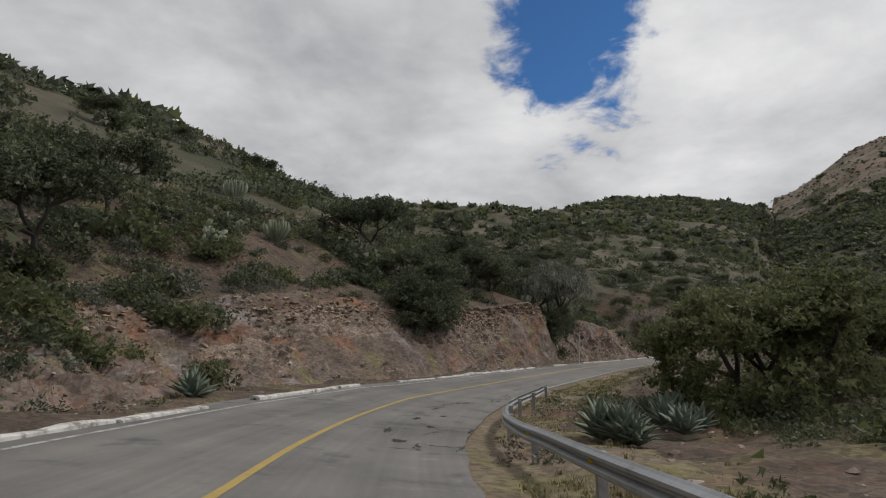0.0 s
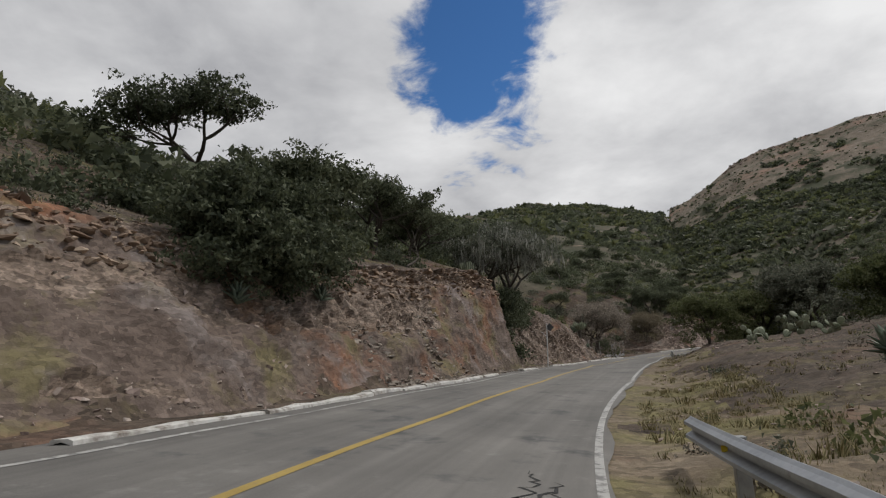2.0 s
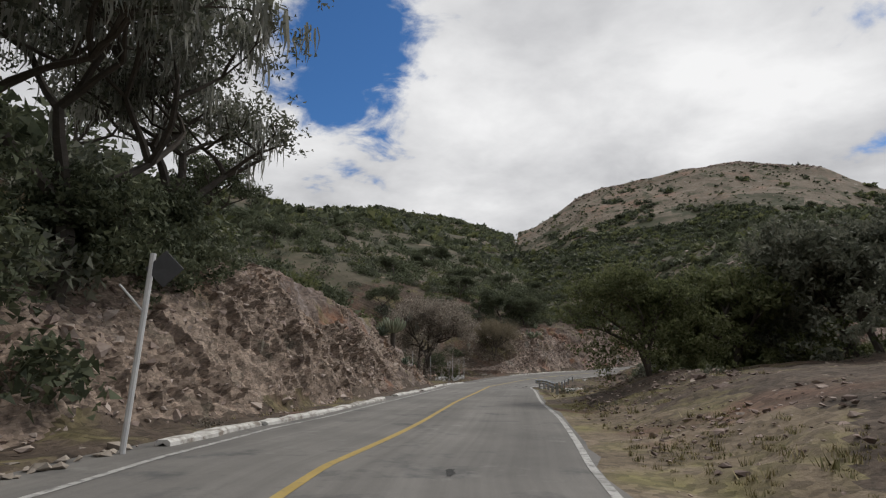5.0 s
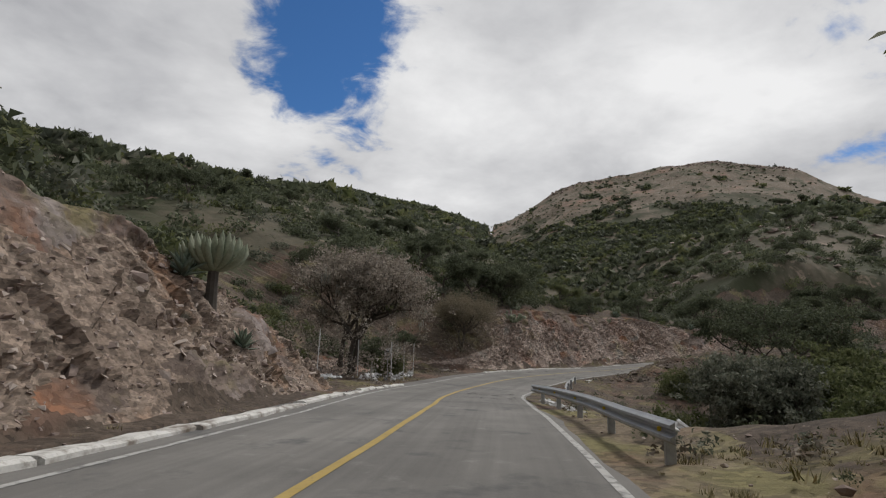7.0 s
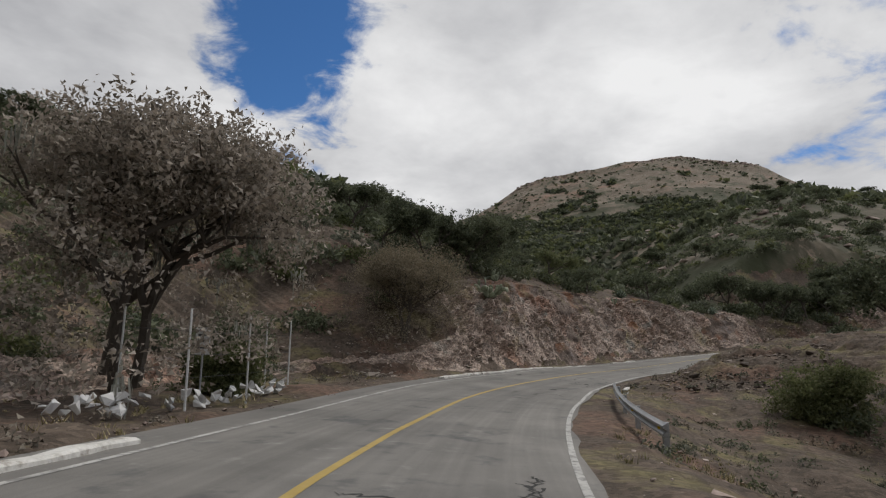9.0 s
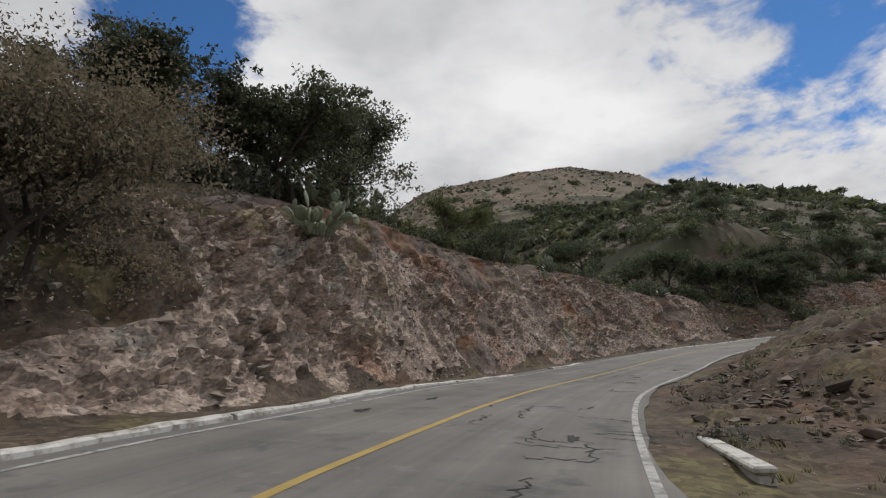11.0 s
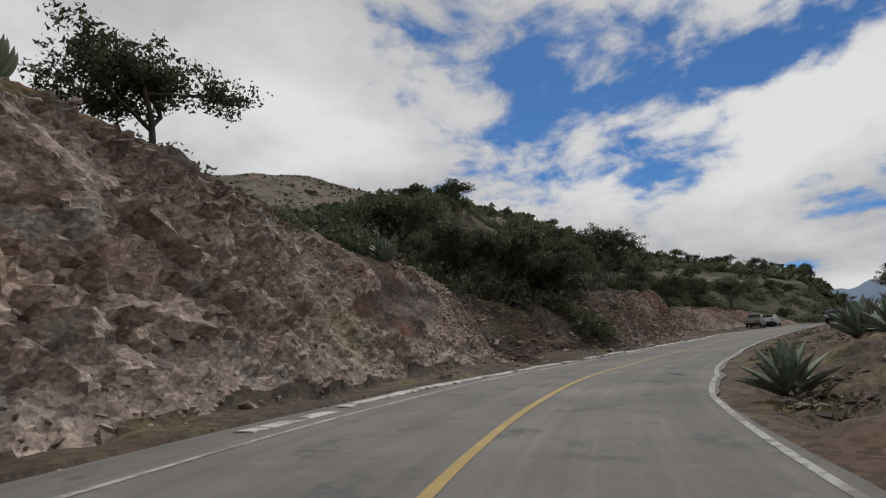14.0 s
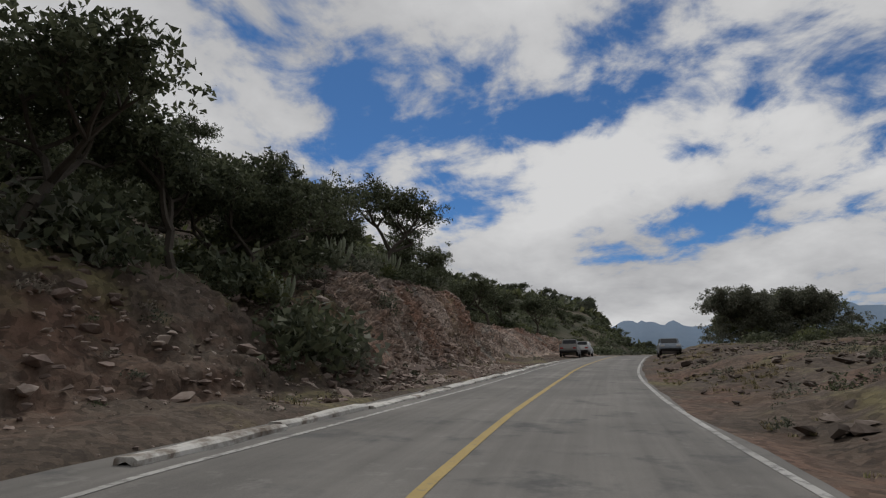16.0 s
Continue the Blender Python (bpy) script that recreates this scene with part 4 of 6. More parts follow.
def tree_parts(seed, height, radius, leaf=LEAF_DARK, per=16, size=0.11, depth=4, moss=0, lean=(0, 0), spread=0.34, low=0.0):
    rnd, rng = random.Random(seed), np.random.default_rng(seed)
    tubes, tips = [], []
    starts = []
    for k in range(1 if not low else 3):
        starts.append(len(tubes))
        grow(rnd, Vector((rnd.uniform(-low, low), rnd.uniform(-low, low), -0.3)), Vector((lean[0] + rnd.uniform(-0.3, 0.3) * (k > 0), lean[1] + rnd.uniform(-0.3, 0.3) * (k > 0), 1)).normalized(), 1.25, 0.10, depth - (k > 0), tubes, tips)
    t = np.array(tips)
    if low:
        ext = np.hypot(t[:, 0], t[:, 1]).max(), t[:, 2].max()
        t = np.concatenate([t, crown_points(rng, 60, ext[0], ext[1] * 0.8, 0.6) + (0, 0, ext[1] * 0.22)])
    kx = radius / max(1e-3, np.percentile(np.hypot(t[:, 0] - t[:, 0].mean(), t[:, 1] - t[:, 1].mean()), 92))
    kz = height / (t[:, 2].max() + 0.3)
    k = np.array([kx, kx, kz])
    out = []
    for a, b in zip(starts, starts[1:] + [len(tubes)]):
        v, f = join(tubes[a:b])
        base = np.exp(-np.maximum(v[:, 2:3], 0) * 1.2)
        v = v * (k * (1 - base) + np.array([min(kx, kz)] * 2 + [kz]) * base)
        out.append(("trunk", raw_mesh("trunk", v, f, BARK), ""))
    t = t * k
    wide = spread * (0.7 + 0.45 * radius / 3)
    if leaf in (TWIG, PALE_TWIG):
        lv, lf = leaf_cloud(rng, t, int(per * 3), wide, size, 0.75)
        bulge = None
    else:
        clumps = np.repeat(t, 6, 0) + rng.normal(0, 1, (6 * len(t), 3)) * wide * (1, 1, 0.7)
        per_ = int(per * 0.95)
        lv, lf = leaf_cloud(rng, clumps, per_, wide * 0.36, size * 0.92, 0.7)
        bulge = rounded(lv, np.repeat(clumps, 3 * per_, 0), t.mean(0) - (0, 0, 0.15 * height))
    out.append(("crown", raw_mesh("crown", lv, lf, leaf, bulge), ""))
    if moss:
        bunch = t[rng.integers(len(t), size=max(1, moss // 14))] + rng.normal(0, 0.25, (max(1, moss // 14), 3))
        which = rng.integers(len(bunch), size=moss)
        hang = bunch[which] + rng.normal(0, 1, (moss, 3)) * (0.16, 0.16, 0.12)
        ln, wd = rng.uniform(0.25, 1.0, moss) * rng.uniform(0.5, 1.4, len(bunch))[which], rng.uniform(0.012, 0.04, moss)
        a = rng.uniform(0, 6.28, moss)
        dx = np.stack([np.cos(a), np.sin(a), 0 * a], 1)
        rows = []
        for j in range(4):
            c = hang - np.array([0, 0, 1]) * (ln * j / 3)[:, None] + rng.normal(0, 0.04, (moss, 3)) * (j > 0)
            w = (wd * (1.0, 1.15, 0.8, 0.15)[j])[:, None]
            rows += [c - dx * w, c + dx * w]
        mv = np.stack(rows, 1).reshape(-1, 3)
        i = (np.arange(moss) * 8)[:, None]
        mf = np.concatenate([i + np.array([2 * j, 2 * j + 1, 2 * j + 3, 2 * j + 2]) for j in range(3)])
        out.append(("hanging_moss", raw_mesh("hanging_moss", mv, mf, MOSS), "pale grey hanging moss"))
    return out


def plant(name, parts, s, l, label, category, rz=0.0, sink=0.1, group="", scale=1.0):
    ob = root(name, standing(s, l, sink), label, category, group, rz, scale)
    for n, me, lab in parts:
        o = part(n, me, ob, lab)
        if n in ("hanging_moss", "crown"):
            o["kind"] = "stuff"
    return ob


def on_hill(name, parts, x, y, label, rz, scale):
    ob = root(name, (x, y, float(land(x, y)) - 0.15), label, "tree", "hillside trees", rz, scale)
    for n, me, lab in parts:
        o = part(n, me, ob, lab)
        if n != "trunk":
            o["kind"] = "stuff"


DARK_OAK = "dark green evergreen oak above the cutting"
OAKS = [tree_parts(100 + k, 5.2, 3.1, per=24, size=0.10) for k in range(4)]
SPREAD = [tree_parts(120 + k, 4.2, 2.8, per=22, size=0.085, depth=4) for k in range(2)]
for i, (s, l, k) in enumerate(((3, -11.5, 0.95), (9, -14, 1.1), (13, -11, 0.8), (15, -17, 1.15), (21, -18, 1.0), (27, -22, 1.0), (46, -13.5, 0.75), (50.5, -14.5, 0.8), (54.5, -13, 0.85), (58, -15.5, 0.9), (48, -19, 1.1), (60, -12.4, 0.72), (62.6, -14.5, 0.85), (57.2, -12.0, 0.7), (65.4, -14.6, 0.8),
                              (75, -24, 1.2), (82, -20, 0.9), (90, -18, 0.9), (143, -16.5, 0.8), (146, -23, 0.8), (150, -27, 0.9), (134, -27, 0.8), (217.5, -20.5, 1.3), (197, -11.5, 1.0), (201.5, -11.0, 0.95), (206, -11.2, 0.9), (211, -13, 0.9), (228, -14, 0.9), (233, -13, 0.8),
                              (196.5, -13.5, 0.95), (200, -17, 1.15), (204, -18, 0.95), (209, -13.0, 0.85), (214, -13.5, 0.8), (219, -13.5, 0.75), (205, -12.0, 0.8), (193, -16, 1.1), (238, -12, 0.8), (246, -12.5, 0.85), (254, -13, 0.9), (262, -11.5, 0.9))):
    plant("oak_tree", OAKS[i % 4], s, l, DARK_OAK, "tree", rz=i * 1.7, scale=k)
x, y, z, g = hillside(420, 16, 150, 30, 240, -95, 115, 71, 0.7)
for i in range(min(130, len(x))):
    on_hill("hillside_tree", (OAKS + SPREAD)[i % 6], float(x[i]), float(y[i]), "rounded dark green oak on the scrub hillside", i * 1.3, float(g.uniform(0.55, 1.05)))
for i in range(46):
    a, r = radians(-93 + i * 1.1 + g.uniform(-0.5, 0.5)), 298 + g.uniform(-10, 10)
    on_hill("hillside_tree", (OAKS + SPREAD)[i % 6], MID[0] - math.sin(a) * r, MID[1] + math.cos(a) * r, "dark green oak along the crest of the near ridge", i * 2.3, float(g.uniform(0.7, 1.2)))
for s, l, h, r, seed, low in ((39.5, -8.9, 3.1, 2.3, 201, 0.5), (42.3, -9.8, 3.5, 2.3, 202, 0.4)):
    plant("oak_tree", tree_parts(seed, h, r, per=24, size=0.09, low=low), s, l, "dense dark green oak leaning over the earth cutting", "tree")
for s, l, h, r, seed, n in ((69.5, -10.0, 9.2, 4.7, 211, 2200), (64.5, -11.0, 4.6, 2.5, 212, 400), (75.5, -10.8, 7.0, 3.3, 213, 450)):
    plant("mossy_oak_tree", tree_parts(seed, h, r, per=13, size=0.085, depth=5 if n > 500 else 4, moss=int(n * 1.9), leaf=LEAF_GREY), s, l, "tall oak hung with pale grey moss beside the road", "tree")
plant("oak_tree", tree_parts(224, 4.4, 2.6, per=22, size=0.085, low=0.3), 146.2, -11.3, "leafy dark green oak behind the prickly pears", "tree")
plant("oak_tree", tree_parts(227, 5.8, 2.9, per=22, size=0.08, low=0.35), 149.8, -11.7, "spreading dark oak on the edge of the rock cutting", "tree")
plant("oak_tree", tree_parts(226, 4.8, 2.6, per=24, size=0.09), 142.8, -12.4, "dark green oak with a forked trunk behind the prickly pears", "tree")
plant("oak_tree", tree_parts(215, 3.6, 2.3, per=24, size=0.065, lean=(0.4, 0.2), leaf=LEAF_OLIVE), 160.5, -13.5, "leaning feathery green tree on top of the rock cutting", "tree")
plant("oak_tree", tree_parts(216, 3.3, 2.3, per=24, size=0.075), 174.2, -11.0, "small spreading dark tree above the rock cutting", "tree")
plant("oak_tree", tree_parts(217, 6.2, 4.1, per=30, size=0.09), 220.5, -12.3, "broad dark oak above the rock outcrop", "tree")
plant("acacia_tree", tree_parts(218, 4.9, 2.7, per=26, size=0.07, leaf=LEAF_OLIVE, depth=4, low=0.15), 84.2, 5.9, "small olive-green tree with a forked dark trunk on the verge", "tree")
BUSHY = [tree_parts(230 + k, 4.8, 3.6, per=34, size=0.10, low=1.0, leaf=(LEAF_OLIVE, LEAF_OLIVE, LEAF_GREY)[k]) for k in range(3)]
for i, (s, l, k) in enumerate(((25.5, 10.8, 1.1), (33, 16, 1.0), (48, 19, 1.0), (62, 21, 1.0), (76, 20, 1.15), (84, 15.5, 1.25), (88, 11.5, 1.2), (94, 15, 1.2), (117, 14.5, 1.2), (123, 17, 1.3), (110, 18, 1.1), (259, 13, 1.2), (264, 17, 1.2), (268, 12, 1.0), (254, 18, 1.0))):
    plant("large_bush", BUSHY[i % 3], s, l, "broad dense dark bush beyond the verge", "bush", rz=i * 2.1, scale=k)
plant("dry_tree", tree_parts(241, 9.2, 3.9, leaf=DRY_LEAF, per=20, size=0.09, depth=5, spread=0.42, moss=500, low=0.4), 120.5, -12.0, "grey leafless tree with a tangled crown by the lay-by", "tree")
plant("dry_tree", tree_parts(242, 5.3, 2.8, leaf=BROWN_LEAF, per=24, size=0.05, depth=5, spread=0.5, low=0.3), 136.5, -10.2, "brownish-grey leafless bushy tree on the slope", "tree")
plant("oak_tree", tree_parts(219, 7.5, 4.6, per=34, size=0.10), 133.5, 15.2, "large dark oak on the low ground beyond the guardrail", "tree")
plant("oak_tree", tree_parts(220, 6.5, 4.0, per=30, size=0.10), 139, 19.5, "dark oak on the low ground beyond the guardrail", "tree")
plant("bush", tree_parts(243, 2.2, 1.8, leaf=LEAF_OLIVE, per=30, size=0.07, depth=3, low=0.4), 134.2, 10.2, "round grey-green bush below the guardrail", "bush")
plant("bush", tree_parts(244, 1.5, 0.9, leaf=LEAF_OLIVE, per=26, size=0.06, depth=3, low=0.3), 122.3, -9.9, "small yellow-green bush inside the fence", "bush")
plant("oak_tree", tree_parts(245, 2.9, 1.7, per=14, size=0.065, depth=4), 164.5, -11.6, "small open dark tree on top of the rock cutting", "tree")
for i, (s, l) in enumerate(((127.5, -13.5), (38.5, -8.6), (40.8, -8.8), (64.6, -9.0), (71, -10.2), (74.5, -10.4))):
    plant("bush", tree_parts(250 + i, 2.6, 1.6, per=30, size=0.08, depth=3, low=0.6), s, l, "dark bush above the cutting" if s > 100 else "dark bush hanging over the cutting", "bush")


def agave_leaf(length=1.0, width=0.13):
    """One thick, channelled, pointed leaf along +x that curves upward."""
    n, v, f = 7, [], []
    for i in range(n):
        t = i / (n - 1)
        w = width * (0.55 + 1.5 * t * (1 - t)) * (1 - t**4) + 0.004
        x, z = length * t, 0.10 * length * t - 0.22 * length * t * t * 0.4
        v += [(x, -w, z + 0.35 * w), (x, 0, z - 0.15 * w), (x, w, z + 0.35 * w), (x, 0, z - 0.15 * w - 0.035 * (1 - t))]
    for i in range(n - 1):
        a, b = 4 * i, 4 * i + 4
        f += [(a, a + 1, b + 1, b), (a + 1, a + 2, b + 2, b + 1), (a + 2, a + 3, b + 3, b + 2), (a + 3, a, b, b + 3)]
    return smooth(raw_mesh("leaf", v, f, AGAVE))


LEAF_ME = agave_leaf()


def agave(s, l, size, label, seed, mat=None, count=30):
    rnd = random.Random(seed)
    ob = root("agave", standing(s, l, 0.05), label, "agave", "agaves")
    for i in range(count):
        t = i / count
        leaf = part("leaf", LEAF_ME, ob)
        el = radians(12 + 68 * t + rnd.uniform(-7, 7))
        leaf.matrix_basis = Matrix.LocRotScale(Vector((0, 0, 0.06 + 0.12 * t)), Euler((rnd.uniform(-0.3, 0.3), -el, i * 2.4 + rnd.uniform(-0.2, 0.2))), Vector((size * rnd.uniform(0.8, 1.05), size * 1.1, size)))
    return ob


for i, (s, l, k, lab) in enumerate(((18.5, -8.6, 1.0, "dark green agave on the slope beside the road"), (15.5, 4.4, 1.0, "blue-grey agave behind the guardrail"), (22.3, 6.8, 1.0, "blue-grey agave behind the guardrail"),
                                   (24.5, 7.6, 0.8, "yellowish-green agave behind the guardrail"), (18.5, 6.6, 0.9, "blue-grey agave behind the guardrail"), (44.5, 8.8, 0.9, "agave on the stony verge"), (46.5, 9.8, 0.7, "agave on the stony verge"),
                                   (37.8, -8.3, 0.6, "small pale agave on the earth cutting"), (41.6, -8.0, 0.55, "small pale agave on the earth cutting"), (44.5, -11.6, 0.9, "spiky agave on top of the cutting"),
                                   (169.2, -10.8, 1.0, "pale agave on the edge of the rock cutting"), (182.5, -9.3, 1.0, "large agave on the edge of the rock cutting"), (175.3, 3.0, 1.05, "dark agave on the road's edge"),
                                   (171, 5.4, 0.7, "agave on the rubble mound"), (176.5, 6.6, 0.95, "agave on the rubble mound"), (180.5, 6.2, 1.0, "agave on the rubble mound"), (178.5, 9.2, 0.9, "agave on the rubble mound"), (183, 6.0, 1.3, "large agave on the road's verge"), (185, 7.4, 1.2, "large agave on the road's verge"),
                                   (205.5, -10.8, 0.9, "agave on the shaded bank"), (97, -8.5, 0.8, "agave on the rock cutting"))):
    agave(s, l, k, lab, 300 + i)
rnd = random.Random(35)
for i in range(13):
    s = rnd.uniform(14.4, 16.4) if i < 6 else rnd.uniform(19.5, 27)
    l = rnd.uniform(3.7, 4.7) if i < 6 else 6.7 + rnd.uniform(-0.3, 0.9)
    agave(s, l, rnd.uniform(0.75, 1.05), "upright blue-grey agave in the clump behind the guardrail" if i < 6 else "yellowish-green agave in a row above the verge", 340 + i, count=24)


def pad_mesh():
    v, f, n = [], [], 12
    rings = ((-1.0, 0.0), (-0.85, 0.75), (0, 1.0), (0.85, 0.75), (1.0, 0.0))
    for z, k in rings:
        for j in range(n):
            t = 2 * math.pi * j / n
            x, y = math.sin(t), 0.5 - 0.5 * math.cos(t)
            x *= 0.62 * (0.75 + 0.5 * y)
            v.append((x * k * 0.36, z * 0.035, (0.5 + (y - 0.5) * k) * 0.62))
    for i in range(4):
        for j in range(n):
            f.append((i * n + j, i * n + (j + 1) % n, (i + 1) * n + (j + 1) % n, (i + 1) * n + j))
    return smooth(raw_mesh("pad", v, f, CACTUS))


PAD_ME = pad_mesh()


def prickly_pear(s, l, count, size, label, seed, stem=0.0, upright=0.25):
    rnd = random.Random(seed)
    ob = root("prickly_pear", standing(s, l, 0.05), label, "cactus", "prickly pears")
    tops = [(Matrix.Translation((rnd.uniform(-0.7, 0.7) * size, rnd.uniform(-0.7, 0.7) * size, stem)) @ pose(0, 0, 0, 0, 0, rnd.uniform(0, 360)), 0) for _ in range(max(3, count // 6))]
    if stem:
        v, f = join([tube(Vector((0, 0, -0.2)), Vector((0.05, 0.05, stem * 0.6)), 0.16, 0.12, 8), tube(Vector((0.05, 0.05, stem * 0.6)), Vector((-0.1, 0.1, stem + 0.3)), 0.12, 0.10, 8)])
        part("trunk", raw_mesh("trunk", v, f, BARK), ob)
    for i in range(count):
        m, level = tops[i] if i < len(tops) and tops[i][1] == 0 else tops[rnd.randrange(len(tops))]
        k = size * rnd.uniform(0.85, 1.2)
        pad = part("pad", PAD_ME, ob)
        mm = m @ Euler((rnd.uniform(-0.7, 0.7), rnd.uniform(-upright, upright) * 3.0, rnd.uniform(-1.3, 1.3))).to_matrix().to_4x4()
        pad.matrix_basis = mm @ Matrix.Scale(k, 4)
        if mm.col[2][2] > 0.2 and level < 3:
            tops.append((mm @ Matrix.Translation((rnd.uniform(-0.12, 0.12) * k, 0, 0.56 * k)), level + 1))


prickly_pear(66.0, 7.4, 14, 0.75, "low pale prickly pear on the verge", 402)
prickly_pear(64.8, 8.2, 16, 0.8, "low pale prickly pear on the verge", 412)
prickly_pear(63.6, 9.2, 16, 0.8, "low pale prickly pear on the verge", 413)
prickly_pear(58.3, 10.2, 22, 0.62, "grey-green prickly pear on the verge", 403)
prickly_pear(144.2, -8.6, 60, 0.85, "large prickly pear on the edge of the rock cutting", 405)
prickly_pear(147.0, -9.4, 40, 0.8, "large prickly pear on the edge of the rock cutting", 406)
prickly_pear(158.3, -17.0, 44, 0.85, "tree-like dark prickly pear against the sky", 407, stem=1.2)
prickly_pear(34.5, -21.0, 40, 0.9, "pale prickly pear on the slope", 408)
prickly_pear(30.0, -18.4, 40, 0.9, "pale prickly pear on the slope", 409)
prickly_pear(152.5, -11.0, 20, 0.7, "prickly pear at the cutting's edge", 410)
prickly_pear(160.5, -18.5, 30, 0.9, "tree-like prickly pear behind the cutting", 411, stem=1.0)


def candelabra(s, l, size, arms, label, seed, stem=0.0):
    """A cactus of many upright ribbed arms that curve up from one base."""
    rnd = random.Random(seed)
    ob = root("organ_cactus", standing(s, l, 0.05), label, "cactus", "organ cacti")
    if stem:
        part("trunk", raw_mesh("trunk", *tube(Vector((0, 0, -0.3)), Vector((0, 0, stem + 0.25)), 0.19, 0.14, 9), BARK), ob, "woody grey trunk")
    for i in range(arms):
        a, out = i * 2.4, rnd.uniform(0.15, 0.75) * (2.4 if stem else 1.0)
        p, rings = Vector((0, 0, stem)), []
        for j in range(8):
            t = j / 7
            r = (0.08 if stem else 0.06) * size * (1.0, 1, 1, 1, 1, 0.95, 0.7, 0.05)[j]
            rings.append([p + Vector((math.cos(b) * r, math.sin(b) * r, 0)) for b in np.linspace(0, 2 * math.pi, 9)])
            p = p + Vector((math.cos(a) * out * (1 - t), math.sin(a) * out * (1 - t), 0.35 + 0.65 * t)).normalized() * size * 0.15
        part("arm", smooth(grid_mesh("arm", np.array(rings), CACTUS)), ob)


candelabra(97.5, -7.9, 1.25, 34, "large organ cactus with a woody trunk on the rock cutting", 428, stem=1.1)
agave(98.2, -7.2, 0.6, "small blue agave under the organ cactus", 399)
candelabra(60.5, -9.4, 1.05, 26, "pale organ cactus on top of the earth cutting", 429)
candelabra(38.0, -20.6, 1.9, 24, "pale grey-green organ cactus on the slope", 426)
candelabra(44.0, -33.0, 2.4, 26, "pale grey-green organ cactus on the slope", 427)
candelabra(171.2, -12.4, 1.3, 30, "grey-green organ cactus against the sky", 421)
candelabra(166.0, -9.4, 0.8, 8, "spindly organ cactus on the rock face", 422)
candelabra(213.0, -11.5, 1.6, 18, "pale organ cactus on the shaded bank", 423)
candelabra(221.0, -12.2, 1.7, 18, "pale organ cactus above the outcrop", 424)
candelabra(205.0, -9.6, 1.2, 10, "dead pale cactus on the shaded bank", 425)


# ---- guardrails, kerb, posts ----
def guardrail(s0, s1, at, label, end_flare=0.0):
    s = np.arange(s0, s1 + 0.01, 0.8)
    l = at(s)
    prof = [(0.0, 0.155), (0.03, 0.13), (0.085, 0.10), (0.085, 0.06), (0.0, 0.015), (0.0, -0.015), (0.085, -0.06), (0.085, -0.10), (0.03, -0.13), (0.0, -0.155)]
    prof = [(-a, b) for a, b in prof] + [(-a + 0.006, b) for a, b in reversed(prof)]
    base = spot(s, l, 0.0)
    base[:, 2] += near_level(s, l)
    P = np.stack([spot(s, l + a, 0.0) for a, b in prof] + [spot(s, l + prof[0][0], 0.0)], 1)
    for j, (a, b) in enumerate(prof + [prof[0]]):
        P[:, j, 2] = base[:, 2] + 0.48 + b
    ob = root("guardrail", base[len(s) // 2], label, "guardrail", "guardrails")
    inv = ob.matrix_basis.inverted()
    beam = part("beam", grid_mesh("beam", P, STEEL), ob, "corrugated galvanised steel beam")
    beam.matrix_basis = inv
    post = box_mesh("post", 0.10, 0.14, 0.95, STEEL)
    tab = box_mesh("reflector", 0.02, 0.06, 0.06, YELLOW_TAB)
    for q in np.arange(s0 + 0.6, s1 - 0.3, 3.8):
        lq = float(at(q))
        p = spot(q, lq + 0.10, float(near_level(q, lq)) + 0.12)
        o = part("post", post, ob)
        o.matrix_basis = inv @ pose(*p, 0, 0, math.degrees(heading(q)))
        o = part("reflector", tab, ob, "small yellow reflector")
        o.matrix_basis = inv @ pose(*spot(q, lq - 0.035, float(near_level(q, lq)) + 0.48), 0, 0, math.degrees(heading(q)))
    return ob


def box_mesh(name, x, y, z, mat, bevel=0.008):
    bm = bmesh.new()
    bmesh.ops.create_cube(bm, size=1, matrix=Matrix.Diagonal((x, y, z, 1)))
    if bevel:
        bmesh.ops.bevel(bm, geom=bm.edges[:], offset=min(bevel, 0.3 * min(x, y, z)), segments=1, affect="EDGES")
    me = bpy.data.meshes.new(name)
    bm.to_mesh(me)
    bm.free()
    me.materials.append(mat)
    return me


guardrail(-12, 32.6, table("-12 2.5, 5 2.2, 10 1.95, 12 1.7, 15 1.5, 20 1.55, 24 1.7, 28 1.9, 33 1.85"), "long dented steel guardrail beside the stony verge")
guardrail(89.5, 108.5, table("89 2.35, 92 2.3, 96 2.35, 101 2.15, 105 1.8, 109 1.35"), "long steel guardrail along the drop")
guardrail(118, 131.6, table("118 2.9, 126 2.6, 129 2.4, 132 2.1"), "short steel guardrail before the culvert")

